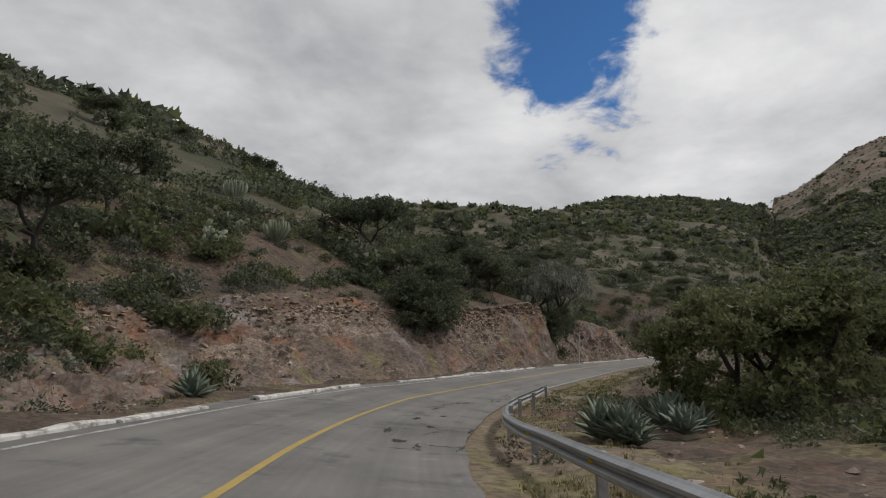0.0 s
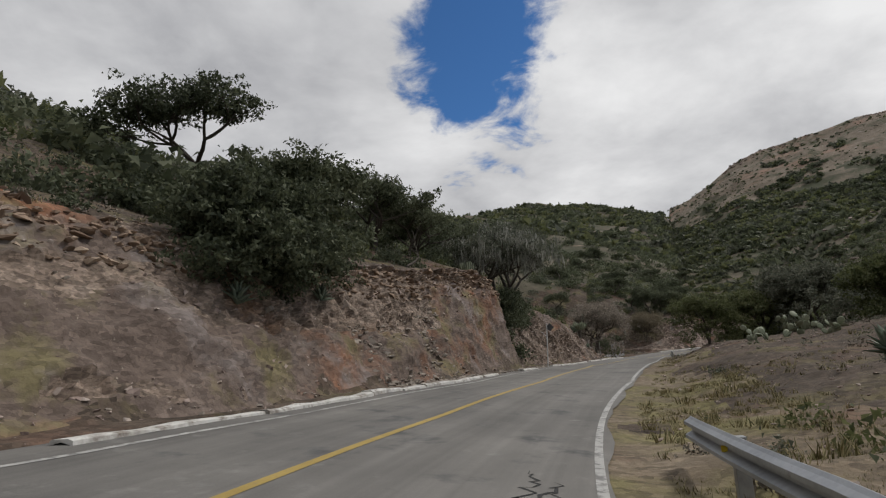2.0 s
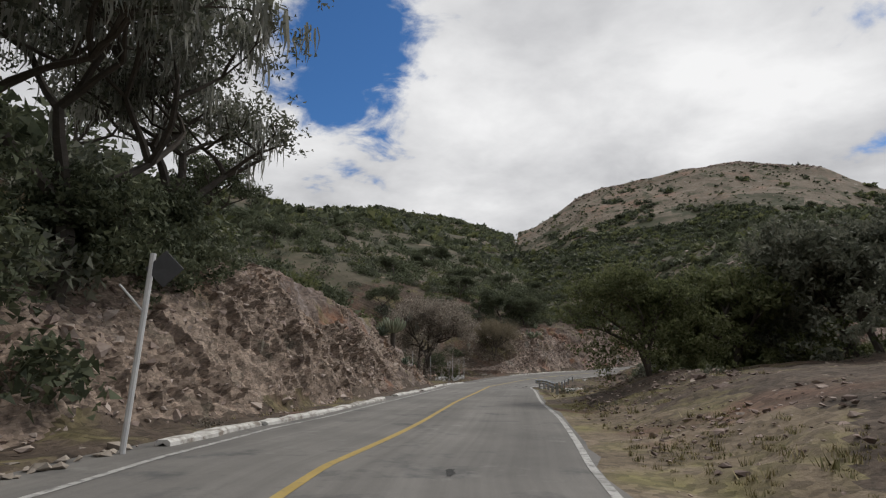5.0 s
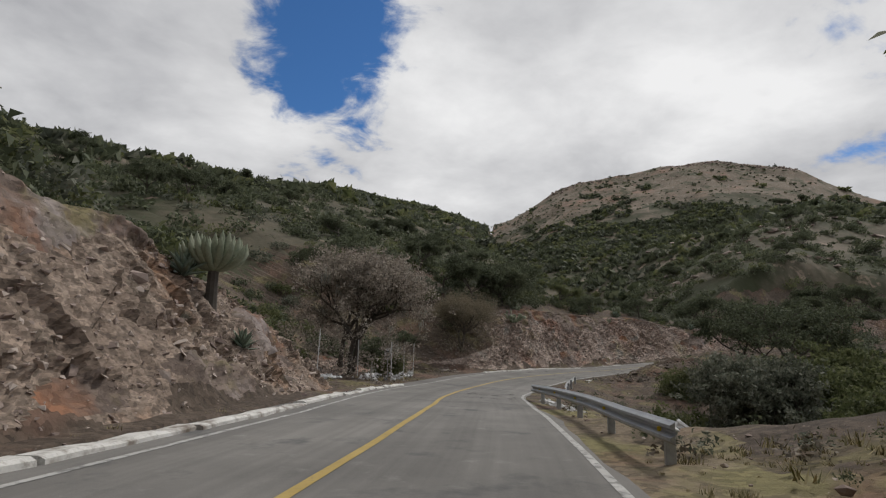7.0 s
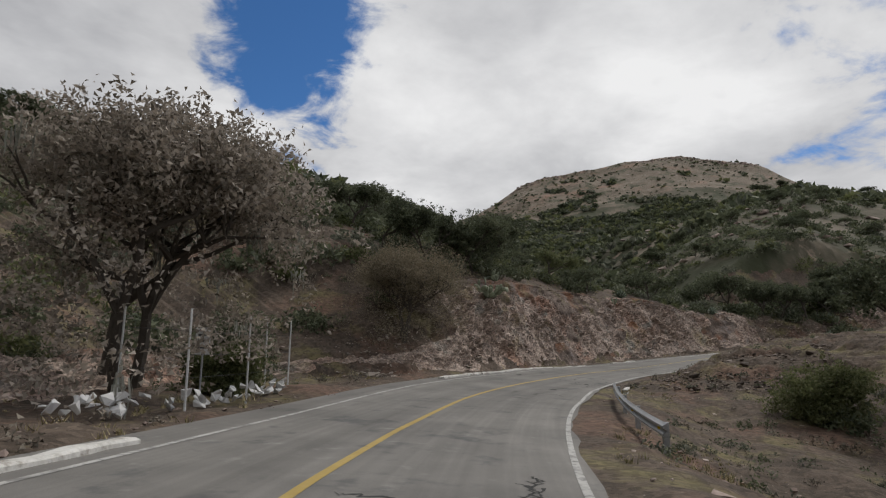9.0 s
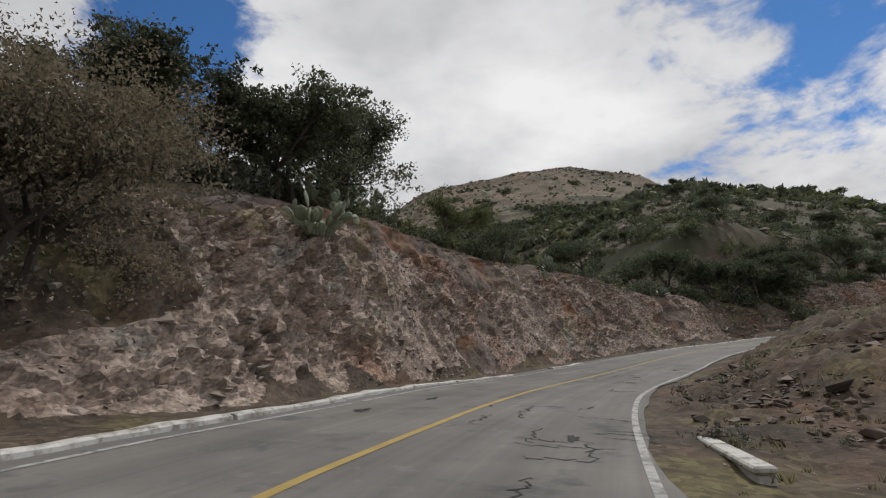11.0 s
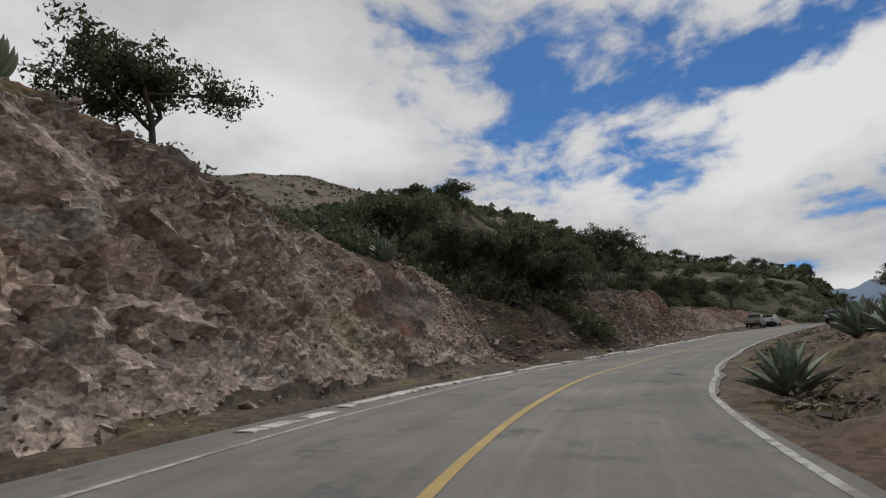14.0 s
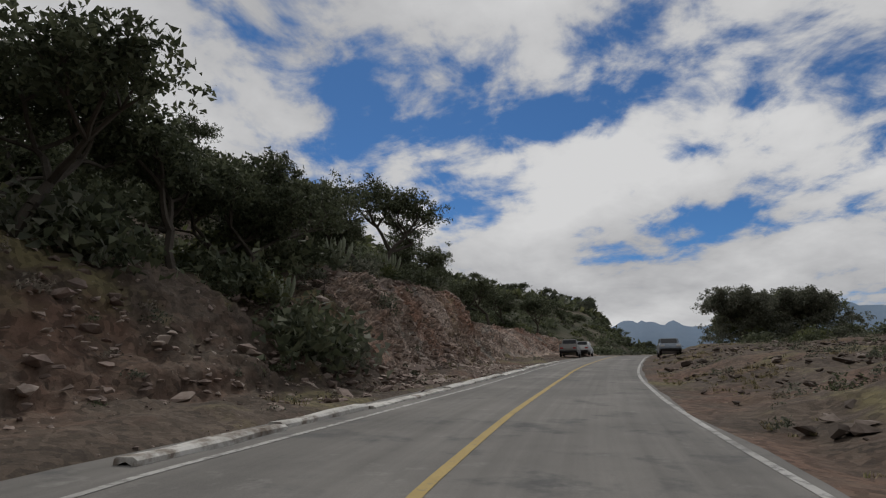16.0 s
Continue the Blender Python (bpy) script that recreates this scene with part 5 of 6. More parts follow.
kerb = tagged(new("kerb"), "broken whitewashed concrete kerb along the cutting", "kerb", kind="structure")
rnd = random.Random(77)
s = -20.0
while s < 232:
    ln = rnd.uniform(1.4, 4.6)
    gone = 0.85 if 50 < s < 66.5 else 0.6 if 147 < s < 172 else 0.08
    if not (110 < s < 131) and rnd.random() > gone:
        n = max(3, int(ln / 0.5))
        q = np.linspace(s, s + ln, n)
        sink, tilt = rnd.uniform(-0.07, 0.0), rnd.uniform(-0.07, 0.07)
        c = kerb_at(q) + 0.1 + tilt
        w = 0.16 + 0.05 * value_noise(q * 2.1, 3.0)
        hh = (0.115 if not 146 < s < 184 else 0.08) + sink + 0.03 * value_noise(q * 1.7, 9.0)
        cols = []
        for dl, up_ in ((-1, -0.2), (-0.95, 0.75), (-0.7, 1.0), (0.6, 1.0), (1.0, 0.6), (1.05, -0.4)):
            p = spot(q, c + dl * w, 0.0)
            p[:, 2] += road_level(q, c) + up_ * hh
            cols.append(p)
        P = np.stack(cols, 1)
        ends = np.concatenate([P[:1] * 0 + P[0].mean(0), P, P[:1] * 0 + P[-1].mean(0)])
        ob = new("kerb_stone", grid_mesh("kerb_stone", ends, CONCRETE))
        ob.parent = kerb
    s += ln + rnd.uniform(0.02, 0.12)

# ---- stones ----
def stone_kind(seed, flat=0.6, n=11):
    rnd = random.Random(seed)
    bm = bmesh.new()
    for _ in range(n):
        p = Vector((rnd.gauss(0, 1), rnd.gauss(0, 1), rnd.gauss(0, 1))).normalized() * rnd.uniform(0.75, 1.1)
        bm.verts.new((p.x, p.y * rnd.uniform(0.7, 1), p.z * flat))
    bmesh.ops.convex_hull(bm, input=bm.verts[:])
    bm.verts.ensure_lookup_table()
    bmesh.ops.delete(bm, geom=[v for v in bm.verts if not v.link_faces], context="VERTS")
    bm.verts.index_update()
    bmesh.ops.triangulate(bm, faces=bm.faces[:])
    v = np.array([v.co[:] for v in bm.verts])
    f = np.array([[w.index for w in q.verts] for q in bm.faces])
    bm.free()
    return v * 0.5, f


STONES = [stone_kind(500 + k, 0.6, 9) for k in range(8)]
FLAGS = [stone_kind(520 + k, 0.4) for k in range(6)]

# blocks that stand out of the cut face
g = np.random.default_rng(88)
n = 34000
a, b = g.integers(0, len(FACE_S), n), g.integers(0, FACE, n)
s, f = FACE_S[a], b / FACE
size = np.exp(g.normal(-1.95, 0.5, n)).clip(0.06, 0.6)
ok = (g.uniform(0, 1, n) < np.where(FACE_E[a, b] > 0.5, 0.22, 0.6) * (0.7 + 0.9 * fbm(s / 5, f * 2.5, 12, 2))) & ~((s > 108) & (s < 132)) & (s > -6) & (s < 240)
size = np.where(FACE_E[a, b] > 0.5, size * 0.6, size)
s, f, p, size = s[ok], f[ok], FACE_P[a[ok], b[ok]], size[ok]
chosen = np.nonzero(((s > 140) & (s < 153) | (s > 48) & (s < 60)) & (size > 0.17))[0][:280]
rest = np.ones(len(s), bool)
rest[chosen] = False
scatter("broken_rock", "angular blocks breaking out of the cut face", p[rest, 0], p[rest, 1], p[rest, 2], size[rest] * 1.1, STONES, STONE, tilt=0.7, parent=cutting)
meshes = [raw_mesh("rock_block", v, q, STONE) for v, q in STONES]
for i in chosen:
    ob = part("rock_block", meshes[i % 8], cutting)
    k = size[i] * 1.1
    ob.matrix_basis = Matrix.LocRotScale(Vector(p[i]), Euler(g.uniform(-0.7, 0.7, 3) + (0, 0, i)), Vector((k, k, k * 0.9)))
# slabs of the orange-brown layer under the turf
g = np.random.default_rng(89)
n = 2000
a, b = np.searchsorted(FACE_S, np.where(g.uniform(0, 1, n) < 0.7, g.uniform(29, 61, n), g.uniform(8, 30, n))), (FACE * np.clip(g.normal(0.76, 0.09, n), 0.6, 0.97)).astype(int)
p = FACE_P[a, b]
scatter("bedded_stones", "orange-brown stones of the layer under the turf", p[:, 0], p[:, 1], p[:, 2], np.exp(g.normal(-1.35, 0.4, n)).clip(0.1, 0.6), FLAGS, OCHRE, tilt=0.4, parent=cutting)

# rubble at the foot, on the verge, on the bench
for lab, n, s0, s1, d0, d1, sz, right, kinds, mat in (
        ("loose rubble at the foot of the cutting", 1500, -10, 240, 0.2, 2.4, (-2.7, 0.5), False, FLAGS, STONE),
        ("rubble heap slid from the earth cutting", 620, 42, 50, 0.2, 2.4, (-1.5, 0.45), False, FLAGS, PALE_STONE),
        ("whitish lumps of the broken kerb", 90, 50, 67, 0.0, 0.7, (-1.7, 0.4), False, FLAGS, PALE_STONE),
        ("heap of broken rock under the outcrop", 600, 208, 223, 0.6, 3.6, (-1.5, 0.4), False, STONES, STONE),
        ("loose stones scattered over the verge", 3200, -5, 140, 0.15, 14, (-2.7, 0.65), True, FLAGS, STONE),
        ("rubble along the verge", 600, 66, 86, 0.5, 6, (-2.1, 0.5), True, FLAGS, STONE),
        ("rubble on the mound inside the bend", 5200, 138, 188, 0.5, 10, (-1.95, 0.62), True, FLAGS, RUBBLE),
        ("pale stones on the slope above the road", 2200, -10, 45, 0.6, 16, (-2.3, 0.6), False, FLAGS, PALE_STONE),
        ("broken rock spilling down the shaded bank", 1600, 186, 218, 0.8, 6.5, (-1.55, 0.5), False, FLAGS, STONE),
        ("grey stones on the verge by the road's end", 2200, 184, 245, 0.6, 14, (-1.9, 0.65), True, FLAGS, RUBBLE),
        ("pale broken stones below the dry tree", 500, 131, 141, 1.2, 5.5, (-1.9, 0.5), False, FLAGS, PALE_STONE),
        ("stones on the slope above the rock cutting", 700, 80, 240, 3, 16, (-1.9, 0.6), False, FLAGS, STONE)):
    s, d, x, y, z, g = flank(n, s0, s1, d0, d1, n, right)
    scatter("loose_stones", lab, x, y, z + 0.01, np.exp(g.normal(*sz, len(s))).clip(0.04, 0.8), kinds, mat, "stones", tilt=0.35)

g = np.random.default_rng(93)
a, r = np.radians(g.uniform(-82, -46, 300)), g.uniform(130, 285, 300)
x, y = MID[0] - np.sin(a) * r, MID[1] + np.cos(a) * r
ok = value_noise(x / 14, y / 9, 3) > 0.15
scatter("rock_outcrop", "pale rock ledges breaking through the scrub slope", x[ok], y[ok], land(x[ok], y[ok]) + 0.5, g.uniform(1.2, 4.0, ok.sum()), FLAGS, STONE, "rocks", tilt=0.2)

a, r = np.radians(g.uniform(-60.5, -36, 900)), 997 + g.normal(0, 7, 900)
x, y = MID[0] - np.sin(a) * r, MID[1] + np.cos(a) * r
ok = value_noise(x / 40, y / 40, 3) > -0.15
scatter("rim_rocks", "broken pale rock ledge along the hilltop's rim", x[ok], y[ok], land(x[ok], y[ok]) - 0.5, g.uniform(2.0, 8.0, ok.sum()), STONES, STONE, "rocks", tilt=0.2)

# dry grass
def tuft_kind(seed):
    g = np.random.default_rng(seed)
    n = 18
    a, ln = g.uniform(0, 6.28, n), g.uniform(0.5, 1.0, n)
    o = np.stack([np.cos(a), np.sin(a), 0 * a], 1)
    b = g.normal(0, 0.22, (n, 3)) * (1, 1, 0)
    side = np.stack([-o[:, 1], o[:, 0], 0 * a], 1) * 0.04
    tip = b + o * (ln * g.uniform(0.1, 0.6, n))[:, None] + np.array([0, 0, 1]) * ln[:, None]
    return np.stack([b - side, b + side, tip], 1).reshape(-1, 3), np.arange(3 * n).reshape(-1, 3)


TUFTS = [tuft_kind(600 + k) for k in range(5)]
for lab, n, s0, s1, d0, d1, right, sz in (("dry yellow grass along the road's edge", 24000, -10, 240, 0.15, 3.2, True, (0.06, 0.24)), ("dry yellow grass on the verge", 14000, -10, 240, 2.0, 13, True, (0.08, 0.28)),
                                      ("dry grass below the cutting and on its bench", 7000, -10, 240, 0.5, 18, False, (0.08, 0.32)), ("tall dry grass on the slope beside the bend", 5000, -10, 34, 1.2, 16, False, (0.12, 0.4))):
    s, d, x, y, z, g = flank(n, s0, s1, d0, d1, n, right)
    ok = fbm(x / 4, y / 4, 2, 3) > (-0.12 if right else 0.0)
    if right:
        ok &= ~((s > 46) & (s < 240) & (g.uniform(0, 1, n) < np.where((s < 92) | (s > 185), 0.6, 0.75)))
        ok &= g.uniform(0, 1, n) < 0.55 + 0.9 * fbm(x / 1.3, y / 1.3, 31, 2)
    else:
        edge = cut_foot(s) + cut_run(s)
        ok &= (d > edge + 0.2) | (d < cut_foot(s)) | (s < 28)
    scatter("dry_grass", lab, x[ok], y[ok], z[ok] - 0.02, np.exp(g.normal(math.log(sum(sz) * 0.42), 0.45, ok.sum())).clip(0.04, 0.5), TUFTS, GRASS, "grass", squash=(0.35, 0.8))

# low weeds among the stones
WEEDS = [shrub_kind(640 + k, 16, 6, 0.13, 1.0, 0.7) for k in range(4)]
for lab, n, s0, s1, d0, d1, right, mat in (("small grey-green weeds on the verge", 700, -8, 240, 0.5, 14, True, LEAF_GREY), ("small dark weeds on the verge", 520, -8, 240, 1.0, 14, True, LEAF_DARK), ("dark green brush behind the guardrail", 620, -6, 32, 2.6, 15, True, LEAF_DARK), ("olive brush behind the guardrail", 420, -6, 40, 2.6, 15, True, LEAF_OLIVE), ("dead brown weeds on the verge", 600, -8, 240, 0.4, 14, True, TWIG),
                                          ("grey-green weeds on the slope", 700, -10, 240, 1.0, 18, False, LEAF_GREY), ("dark weeds on the slope", 800, -10, 240, 1.0, 18, False, LEAF_DARK), ("dead brown weeds on the slope", 900, -10, 240, 0.6, 16, False, TWIG)):
    s, d, x, y, z, g = flank(n, s0, s1, d0, d1, n + 7, right)
    ok = fbm(x / 6, y / 6, 21, 2) > -0.2
    if right:
        ok &= ~((s > 33) & (s < 88) & (d < 10) & (g.uniform(0, 1, n) < 0.85))
    else:
        edge = cut_foot(s) + cut_run(s)
        ok &= (d > edge + 0.1) | (s < 28) | ((s > 188) & (s < 216)) | ((d < cut_foot(s)) & (g.uniform(0, 1, n) < 0.4))
    scatter("low_weeds", lab, x[ok], y[ok], z[ok] - 0.02, g.uniform(0.12, 0.42, ok.sum()) * (1.5 if "brush" in lab else 1.0), WEEDS, mat, "weeds")

# ---- far mountains, with the distance haze painted into their colour ----
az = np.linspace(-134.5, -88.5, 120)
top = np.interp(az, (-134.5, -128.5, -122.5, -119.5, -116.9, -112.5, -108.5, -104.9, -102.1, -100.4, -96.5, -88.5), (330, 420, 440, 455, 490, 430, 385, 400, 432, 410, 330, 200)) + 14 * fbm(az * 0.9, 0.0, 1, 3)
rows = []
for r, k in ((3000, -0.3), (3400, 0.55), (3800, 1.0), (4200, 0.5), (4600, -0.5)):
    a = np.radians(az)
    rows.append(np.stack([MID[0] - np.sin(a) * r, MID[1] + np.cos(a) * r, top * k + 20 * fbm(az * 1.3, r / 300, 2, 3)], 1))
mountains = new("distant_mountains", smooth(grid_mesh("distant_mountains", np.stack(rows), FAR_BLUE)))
tagged(mountains, "mountains on the horizon, blue haze put into their colour", "mountains", kind="structure")


# ---- posts, fence, sign ----
def rod(p, q, r0, r1, mat, sides=8, name="pole"):
    v, f = tube(Vector(p), Vector(q), r0, r1, sides)
    n = len(v)
    v = np.concatenate([v, [np.array(q)]])
    me = raw_mesh(name, v, f, mat)
    bm = bmesh.new()
    bm.from_mesh(me)
    bm.verts.ensure_lookup_table()
    for k in range(sides):
        bm.faces.new((bm.verts[sides + k], bm.verts[sides + (k + 1) % sides], bm.verts[n]))
    bm.to_mesh(me)
    bm.free()
    return me


base = standing(66.3, -5.9)
post_ = root("sign_post", base, "leaning white steel post with a bracket, beside the kerb", "post", rz=heading(66.4))
part("pole", rod((0, 0, -0.3), (0.10, -0.16, 3.0), 0.045, 0.045, PALE_PAINT), post_)
part("brace", rod((0.03, -0.1, 2.1), (-0.05, 0.26, 2.5), 0.018, 0.018, PALE_PAINT, name="brace"), post_)
plate = part("plate", box_mesh("plate", 0.02, 0.42, 0.42, DARK_METAL), post_, "small dark square plate seen from its back")
plate.matrix_basis = pose(0.12, -0.36, 2.75, 45, 0, 12)

base = standing(112.5, -10.4)
pole_ = root("marker_pole", base, "thin white pole leaning out of the bank", "pole")
part("pole", rod((0, 0, -0.3), (0.12, 0.1, 2.7), 0.03, 0.025, PALE_PAINT), pole_)
base = standing(166.6, -12.6)
pole_ = root("fence_post", base, "thin dark post on top of the cutting", "pole")
part("pole", rod((0, 0, -0.2), (0.0, 0.02, 1.4), 0.03, 0.028, DARK_METAL), pole_)

fence = root("small_fence", standing(119, -9.0), "small wire-fenced plot with thin white posts on whitewashed stones", "fence")
inv = fence.matrix_basis.inverted()
corners = [(117.8, -7.9), (120.8, -8.1), (124.0, -8.6), (125.6, -10.6), (118.8, -10.6)]
front = [(115.0, -8.7), (119.0, -8.0), (124.0, -8.6)]
for k, (fs, fl) in enumerate(corners):
    o = part("post", rod((0, 0, -0.3), (0.02 * (k % 3 - 1), 0.02, 2.35), 0.03, 0.027, PALE_PAINT), fence)
    o.matrix_basis = inv @ Matrix.Translation(standing(fs, fl))
for k in range(len(corners)):
    a, b = standing(*corners[k]), standing(*corners[(k + 1) % len(corners)])
    for h in (0.7, 1.25, 1.8):
        up_ = Vector((0, 0, h))
        o = part("wire", rod(a + up_, b + up_, 0.006, 0.006, DARK_METAL, 4, "wire"), fence)
        o.matrix_basis = inv
rnd = random.Random(9)
white_stone = [raw_mesh("white_stone", v, q, PALE_PAINT) for v, q in STONES]
for k in range(60):
    j = rnd.randrange(2)
    t = rnd.random()
    fs, fl = (front[j][i] * (1 - t) + front[j + 1][i] * t for i in (0, 1))
    o = part("white_stone", white_stone[k % 8], fence)
    z = rnd.choice((0.05, 0.18, 0.3))
    o.matrix_basis = inv @ Matrix.LocRotScale(standing(fs, fl + rnd.uniform(-0.15, 0.15)) + Vector((0, 0, z)), Euler((rnd.uniform(-1, 1), rnd.uniform(-1, 1), rnd.uniform(0, 6))), Vector([rnd.uniform(0.28, 0.42)] * 3))
sign = root("marker_sign", standing(119.8, -8.9), "small white marker sign on a steel post inside the fence", "sign", rz=heading(100))
part("pole", rod((0, 0, -0.3), (0, 0, 1.9), 0.03, 0.03, STEEL), sign)
panel = part("panel", box_mesh("panel", 0.02, 0.42, 0.75, PALE_PAINT), sign, "white rectangular panel")
panel.matrix_basis = pose(-0.05, 0, 1.55)
for k, (w, z) in enumerate(((0.26, 1.72), (0.20, 1.55), (0.26, 1.38))):
    bar = part("writing_bar", box_mesh("writing_bar", 0.004, w, 0.06, DARK_METAL, 0), sign, "dark bar of unreadable writing")
    bar.matrix_basis = pose(-0.063, 0, z)

for k, (fs, fl, n) in enumerate(((114.2, -10.4, 26), (94.5, 3.6, 16))):
    g = np.random.default_rng(700 + k)
    for i in range(n):
        p = standing(fs + g.normal(0, 0.6), fl + g.normal(0, 0.35))
        o = new("white_rock", white_stone[i % 8])
        o.matrix_basis = Matrix.LocRotScale(p + Vector((0, 0, 0.08)), Euler(g.uniform(-1, 1, 3)), Vector([g.uniform(0.25, 0.5)] * 3))
        tagged(o, "whitewashed stone in a loose heap beside the road", "stone", "white stones")

# ---- culvert headwall and fallen wood ----
base = standing(137.0, 2.1) - Vector((0, 0, 0.12))
slab = root("culvert_headwall", base, "whitewashed concrete culvert headwall beside the gully", "headwall", rz=heading(137) + 0.05)
part("coping", box_mesh("coping", 2.9, 0.26, 0.09, CONCRETE, 0.025), slab).matrix_basis = pose(0, 0, 0.12)
part("wall", box_mesh("wall", 2.8, 0.20, 1.2, CONCRETE, 0.02), slab, "rough concrete wall").matrix_basis = pose(0, -0.02, -0.526)


def dead_wood(name, s, l, label, seed, length, rx, lift):
    rnd = random.Random(seed)
    tubes, tips = [], []
    grow(rnd, Vector((0, 0, 0)), Vector((1, 0, 0.35)), length / 2.2, 0.06, 2, tubes, tips, 2, 0.1)
    v, f = join(tubes)
    ob = new(name, raw_mesh(name, v, f, BARK))
    ob.matrix_basis = Matrix.Translation(standing(s, l) + Vector((0, 0, lift))) @ pose(0, 0, 0, rx, 0, math.degrees(heading(s)) + rx)
    tagged(ob, label, "branch")


dead_wood("dead_branch", 38.8, -7.0, "dark crooked dead branch at the foot of the cutting", 31, 2.4, 60, 0.1)
dead_wood("fallen_log", 50.0, -8.6, "dry fallen log on the lip of the cutting", 32, 3.2, 8, 0.25)
dead_wood("dead_branch", 185.0, -6.6, "thin pale dead branch on the bank", 33, 2.0, 80, 0.1)
dead_wood("dead_branch", 207.0, -9.0, "pale dead branch on the shaded bank", 34, 1.8, 30, 0.1)


# ---- potholes and cracks ----
def patch(name, s, l, rx, ry, label, seed):
    g = np.random.default_rng(seed)
    n = 40
    a = np.linspace(0, 2 * math.pi, n, endpoint=False)
    k = 0.72 + 0.55 * value_noise(np.cos(a) * 2.6 + seed, np.sin(a) * 2.6) + g.uniform(-0.22, 0.22, n)
    rings = []
    for q, dz in ((1.0, 0.007), (0.8, 0.004), (0.02, 0.003)):
        ss_, ll_ = s + rx * k * q * np.cos(a), l + ry * k * q * np.sin(a)
        p = spot(ss_, ll_, 0.0)
        p[:, 2] += road_level(ss_, ll_) + dz
        rings.append(np.concatenate([p, p[:1]]))
    ob = new(name, grid_mesh(name, np.stack(rings), PATCH))
    tagged(ob, label, "pothole", "potholes in the asphalt")


def crack(s, l, ds, dl, width, seed):
    g = np.random.default_rng(seed)
    t = np.linspace(0, 1, 16)
    cs, cl = s + ds * t + g.normal(0, 0.06, 16), l + dl * t + g.normal(0, 0.06, 16)
    w = width * (0.3 + g.uniform(0, 1, 16)) * np.sin(math.pi * t) ** 0.5 + 0.004
    nrm = np.array([-dl, ds]) / math.hypot(ds, dl)
    P = []
    for side_ in (-1, 1):
        p = spot(cs + side_ * w * nrm[0], cl + side_ * w * nrm[1], 0.0)
        p[:, 2] += road_level(cs, cl) + 0.005
        P.append(p)
    ob = new("asphalt_crack", grid_mesh("asphalt_crack", np.stack(P, 1), PATCH))
    tagged(ob, "dark ragged crack in the worn asphalt", "crack", "cracks in the asphalt")


for i, (s, l, rx, ry) in enumerate(((13.2, -0.9, 0.5, 0.30), (15.0, -1.4, 0.7, 0.22), (16.6, -0.5, 0.35, 0.25), (18.6, -1.2, 0.8, 0.2), (20.0, -0.6, 0.5, 0.2), (22.2, -1.3, 0.6, 0.18), (25.5, -0.8, 0.35, 0.2), (27.5, 0.2, 0.3, 0.2),
                                    (109.3, -0.2, 0.7, 0.45), (106.5, 0.55, 0.5, 0.2), (132.8, -0.7, 0.42, 0.26), (139.5, -4.3, 0.5, 0.25), (142.5, -3.8, 0.5, 0.2), (150.8, 0.2, 0.4, 0.42), (153.6, 0.0, 0.25, 0.3), (157.5, 0.9, 0.3, 0.3), (137.5, 0.0, 0.5, 0.2), (182.5, 1.0, 0.25, 0.35), (66.0, -1.0, 0.35, 0.12))):
    patch("pothole", s, l, rx * 0.8, ry * 0.7, "dark ragged pothole patch in worn asphalt", 800 + i)
g = np.random.default_rng(41)
for i in range(90):
    zone = ((11, 30), (128, 142), (146, 160), (104, 112))[i % 4]
    s, l = g.uniform(*zone), g.uniform(-2.2, 0.6)
    along = g.uniform(0, 1) < 0.5
    crack(s, l, g.uniform(0.6, 1.8) if along else g.uniform(-0.4, 0.4) + 0.05, g.uniform(-0.3, 0.3) if along else g.uniform(0.5, 1.4), 0.022, 900 + i)


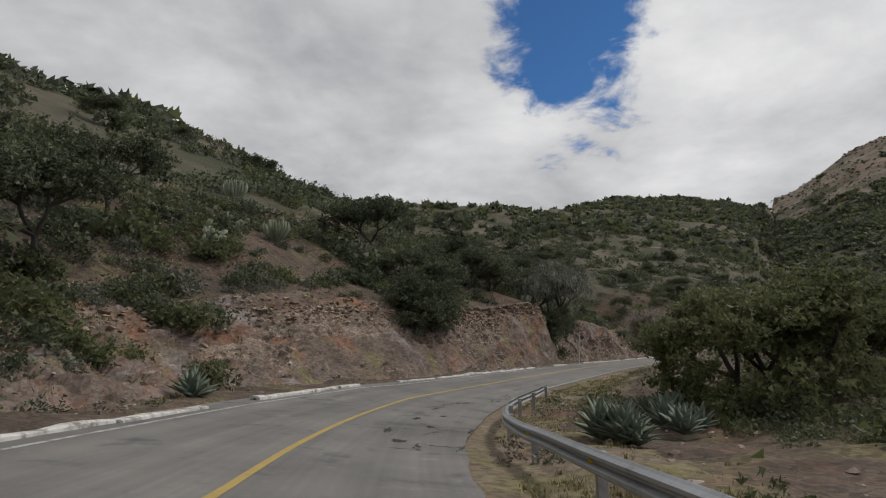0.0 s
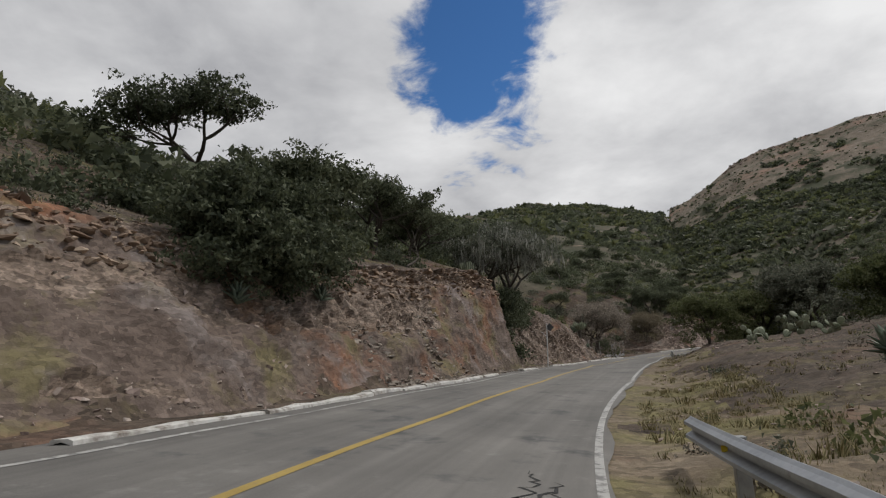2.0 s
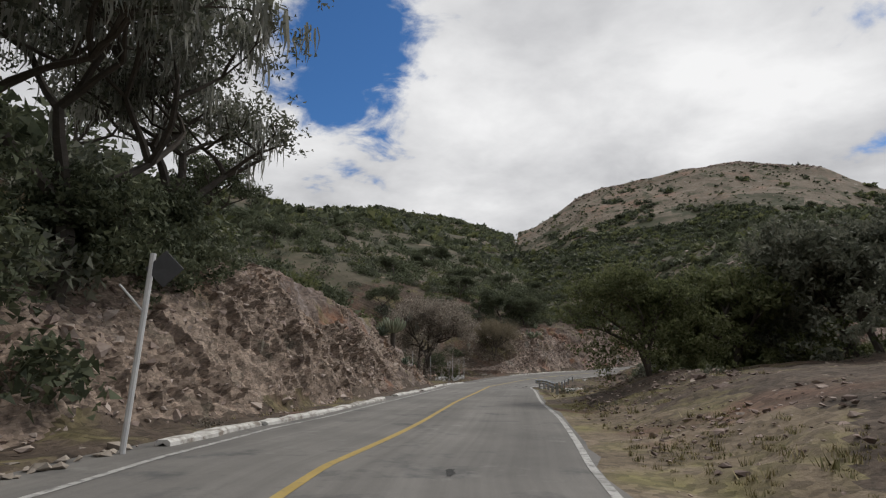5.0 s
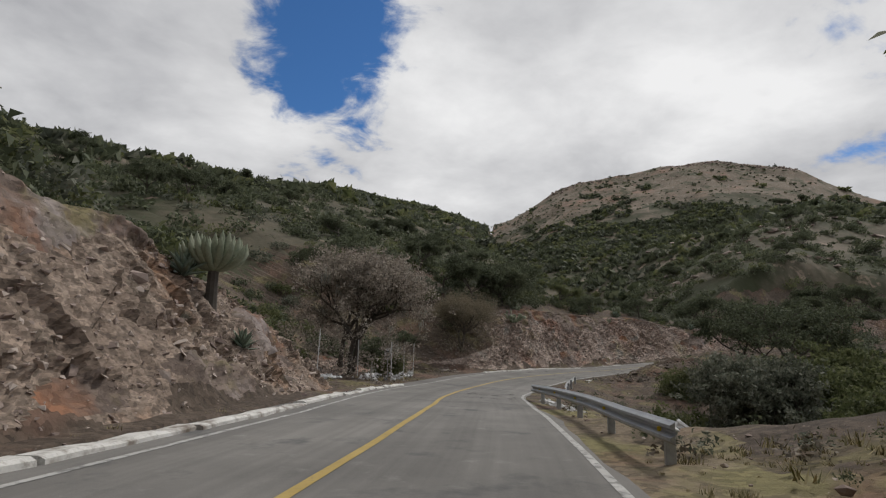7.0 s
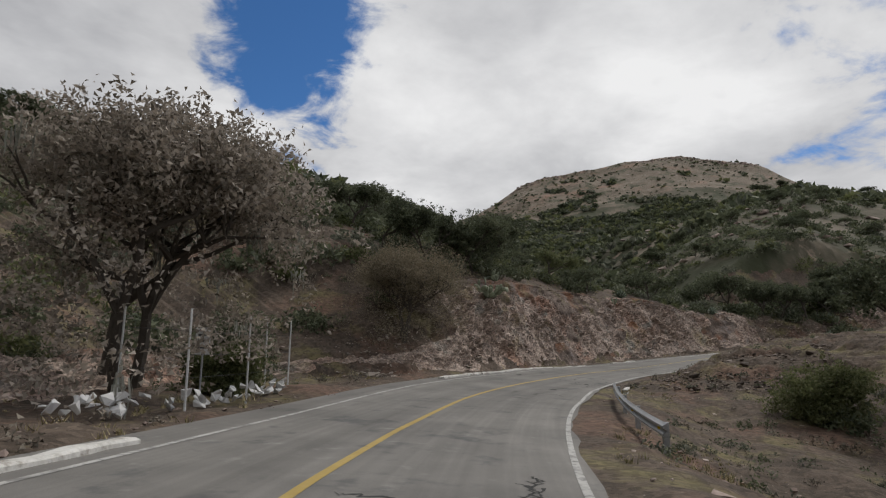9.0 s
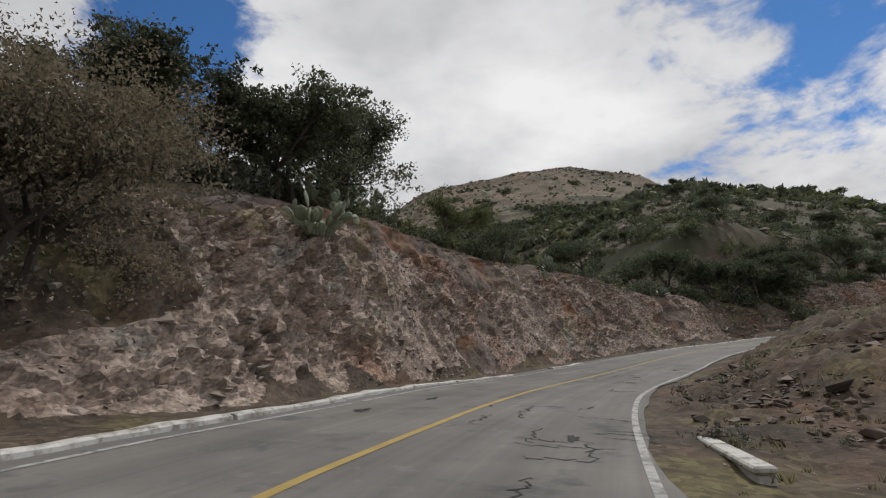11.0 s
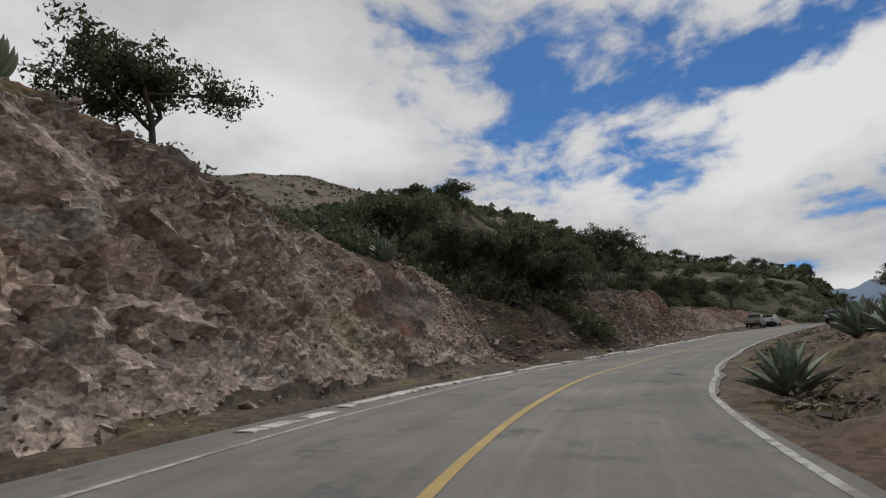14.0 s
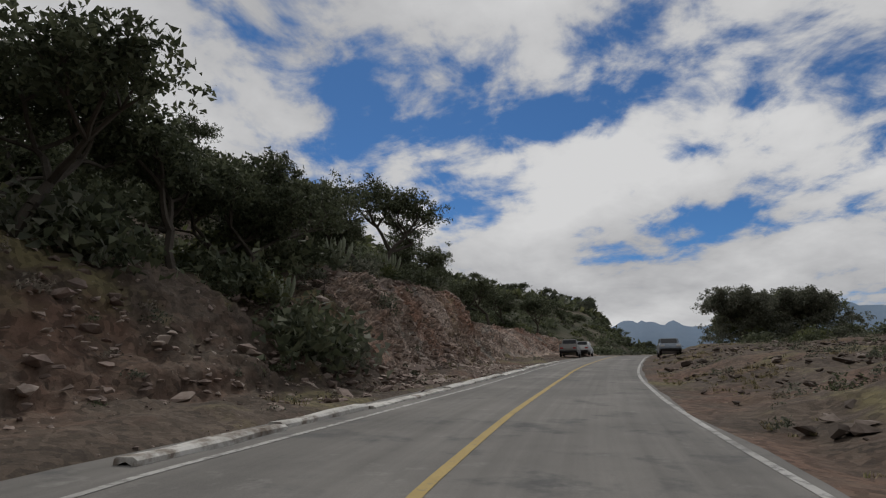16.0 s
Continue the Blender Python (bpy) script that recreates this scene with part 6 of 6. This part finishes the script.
# ---- parked cars ----
def car(s, l, turn, paint, label, pickup=False):
    ob = root("car", standing(s, l) + Vector((0, 0, 0.02)), label, "car", "parked cars", rz=heading(s) + radians(turn))

    def shell(name, prof, half, mat, lab="", inset=0.0):
        """prof: (x, z) outline from the front; half: width by height."""
        bm = bmesh.new()
        rows = []
        for side_ in (-1, 1):
            rows.append([bm.verts.new((x, side_ * half(z), z)) for x, z in prof])
        bm.faces.new(rows[0])
        bm.faces.new(rows[1][::-1])
        for k in range(len(prof)):
            j = (k + 1) % len(prof)
            bm.faces.new((rows[0][j], rows[0][k], rows[1][k], rows[1][j]))
        bmesh.ops.recalc_face_normals(bm, faces=bm.faces[:])
        bmesh.ops.bevel(bm, geom=bm.edges[:], offset=0.035, segments=2, affect="EDGES")
        me = bpy.data.meshes.new(name)
        bm.to_mesh(me)
        bm.free()
        me.materials.append(mat)
        return part(name, me, ob, lab)

    hood, roof, tail = (1.0, 1.5, 1.05) if not pickup else (1.1, 1.75, 1.15)
    shell("body", [(2.1, 0.35), (2.15, 0.62), (2.0, 0.85), (1.0, hood), (-2.05, tail), (-2.15, 0.7), (-2.1, 0.35)], lambda z: 0.86 - 0.06 * abs(z - 0.7), paint)
    back = -1.75 if not pickup else -0.65
    shell("cabin", [(1.05, hood - 0.05), (0.35, roof), (back + 0.45, roof), (back, tail - 0.05)], lambda z: 0.80 - 0.22 * max(0.0, z - 0.95), paint)
    for side_ in (-1, 1):
        for x0, x1, nm in ((0.15, 0.85, "window"), (-0.65, 0.08, "window")) if not pickup else ((-0.35, 0.75, "window"),):
            w = part("window", box_mesh("window", x1 - x0, 0.012, 0.34, GLASS, 0.004), ob, "dark side window")
            w.matrix_basis = pose((x0 + x1) / 2, side_ * 0.735, (hood + roof) / 2, side_ * 12, 0, 0)
        for x in (1.35, -1.3):
            wh = part("wheel", rod_wheel(0.32, 0.2, RUBBER), ob)
            wh.matrix_basis = pose(x, side_ * 0.78, 0.30, 90, 0, 0)
            rim = part("rim", rod_wheel(0.19, 0.215, STEEL), wh)
        for x, nm, mat in ((2.12, "headlight", PALE_PAINT), (-2.13, "tail_light", TAIL)):
            lamp = part(nm, box_mesh(nm, 0.05, 0.3, 0.14, mat, 0.02), ob)
            lamp.matrix_basis = pose(x, side_ * 0.6, 0.74)
    for x, zc, tilt, h in ((0.74, (hood + roof) / 2 - 0.02, 52, 0.66), (back + 0.2, (tail + roof) / 2, -42, 0.5)):
        g_ = part("windscreen" if x > 0.5 else "rear_window", box_mesh("windscreen", 0.012, 1.25, h, GLASS, 0.004), ob, "dark glass")
        g_.matrix_basis = pose(x, 0, zc, 0, -tilt if x > 0.5 else -tilt, 0)
    bump = part("bumper", box_mesh("bumper", 0.16, 1.62, 0.2, RUBBER, 0.04), ob)
    bump.matrix_basis = pose(2.12, 0, 0.42)
    bump = part("bumper", box_mesh("bumper", 0.16, 1.62, 0.2, RUBBER, 0.04), ob)
    bump.matrix_basis = pose(-2.12, 0, 0.42)
    return ob


def rod_wheel(r, w, mat):
    bm = bmesh.new()
    bmesh.ops.create_cone(bm, cap_ends=True, segments=20, radius1=r, radius2=r, depth=w)
    bmesh.ops.bevel(bm, geom=[e for e in bm.edges if abs(e.verts[0].co.z - e.verts[1].co.z) < 1e-5], offset=0.03, segments=1, affect="EDGES")
    me = bpy.data.meshes.new("wheel")
    bm.to_mesh(me)
    bm.free()
    me.materials.append(mat)
    return me


GLASS = material("dark_car_glass", [(0.012, 0.014, 0.016), (0.02, 0.022, 0.025)], 3, 9, 0, 0.08)
TAIL = material("red_lamp", [(0.25, 0.01, 0.01), (0.35, 0.02, 0.02)], 3, 9, 0, 0.3)
PAINT_WHITE = material("white_car_paint", [(0.55, 0.55, 0.55), (0.62, 0.62, 0.62)], 1, 9, 0, 0.3)
PAINT_GREY = material("grey_car_paint", [(0.22, 0.215, 0.205), (0.28, 0.275, 0.26)], 1, 9, 0, 0.3)
PAINT_BLUE = material("pale_grey_blue_car_paint", [(0.20, 0.24, 0.29), (0.27, 0.31, 0.36)], 1, 9, 0, 0.25)
car(247.0, -4.5, 4, PAINT_GREY, "grey pickup parked on the shoulder under the bank", True)
car(254.0, -4.3, 2, PAINT_WHITE, "white car parked on the shoulder behind the pickup")
car(241.5, 4.6, 184, PAINT_BLUE, "pale grey-blue car parked on the far verge at the crest")


# ---- whitewashed stones in a row behind the long rail ----
rnd = random.Random(21)
row = tagged(new("white_stone_row"), "row of whitewashed stones at the foot of the guardrail", "stones")
for k in range(26):
    q = 99.0 + k * 0.36 + rnd.uniform(-0.08, 0.08)
    o = part("stone", white_stone[k % 8], row)
    o.matrix_basis = Matrix.LocRotScale(standing(q, float(np.interp(q, (96, 101, 105, 109), (2.9, 2.55, 2.2, 1.8))) + rnd.uniform(-0.06, 0.06)), Euler((0, 0, rnd.uniform(0, 6))), Vector((0.42, 0.36, 0.34)) * rnd.uniform(0.75, 1.2))
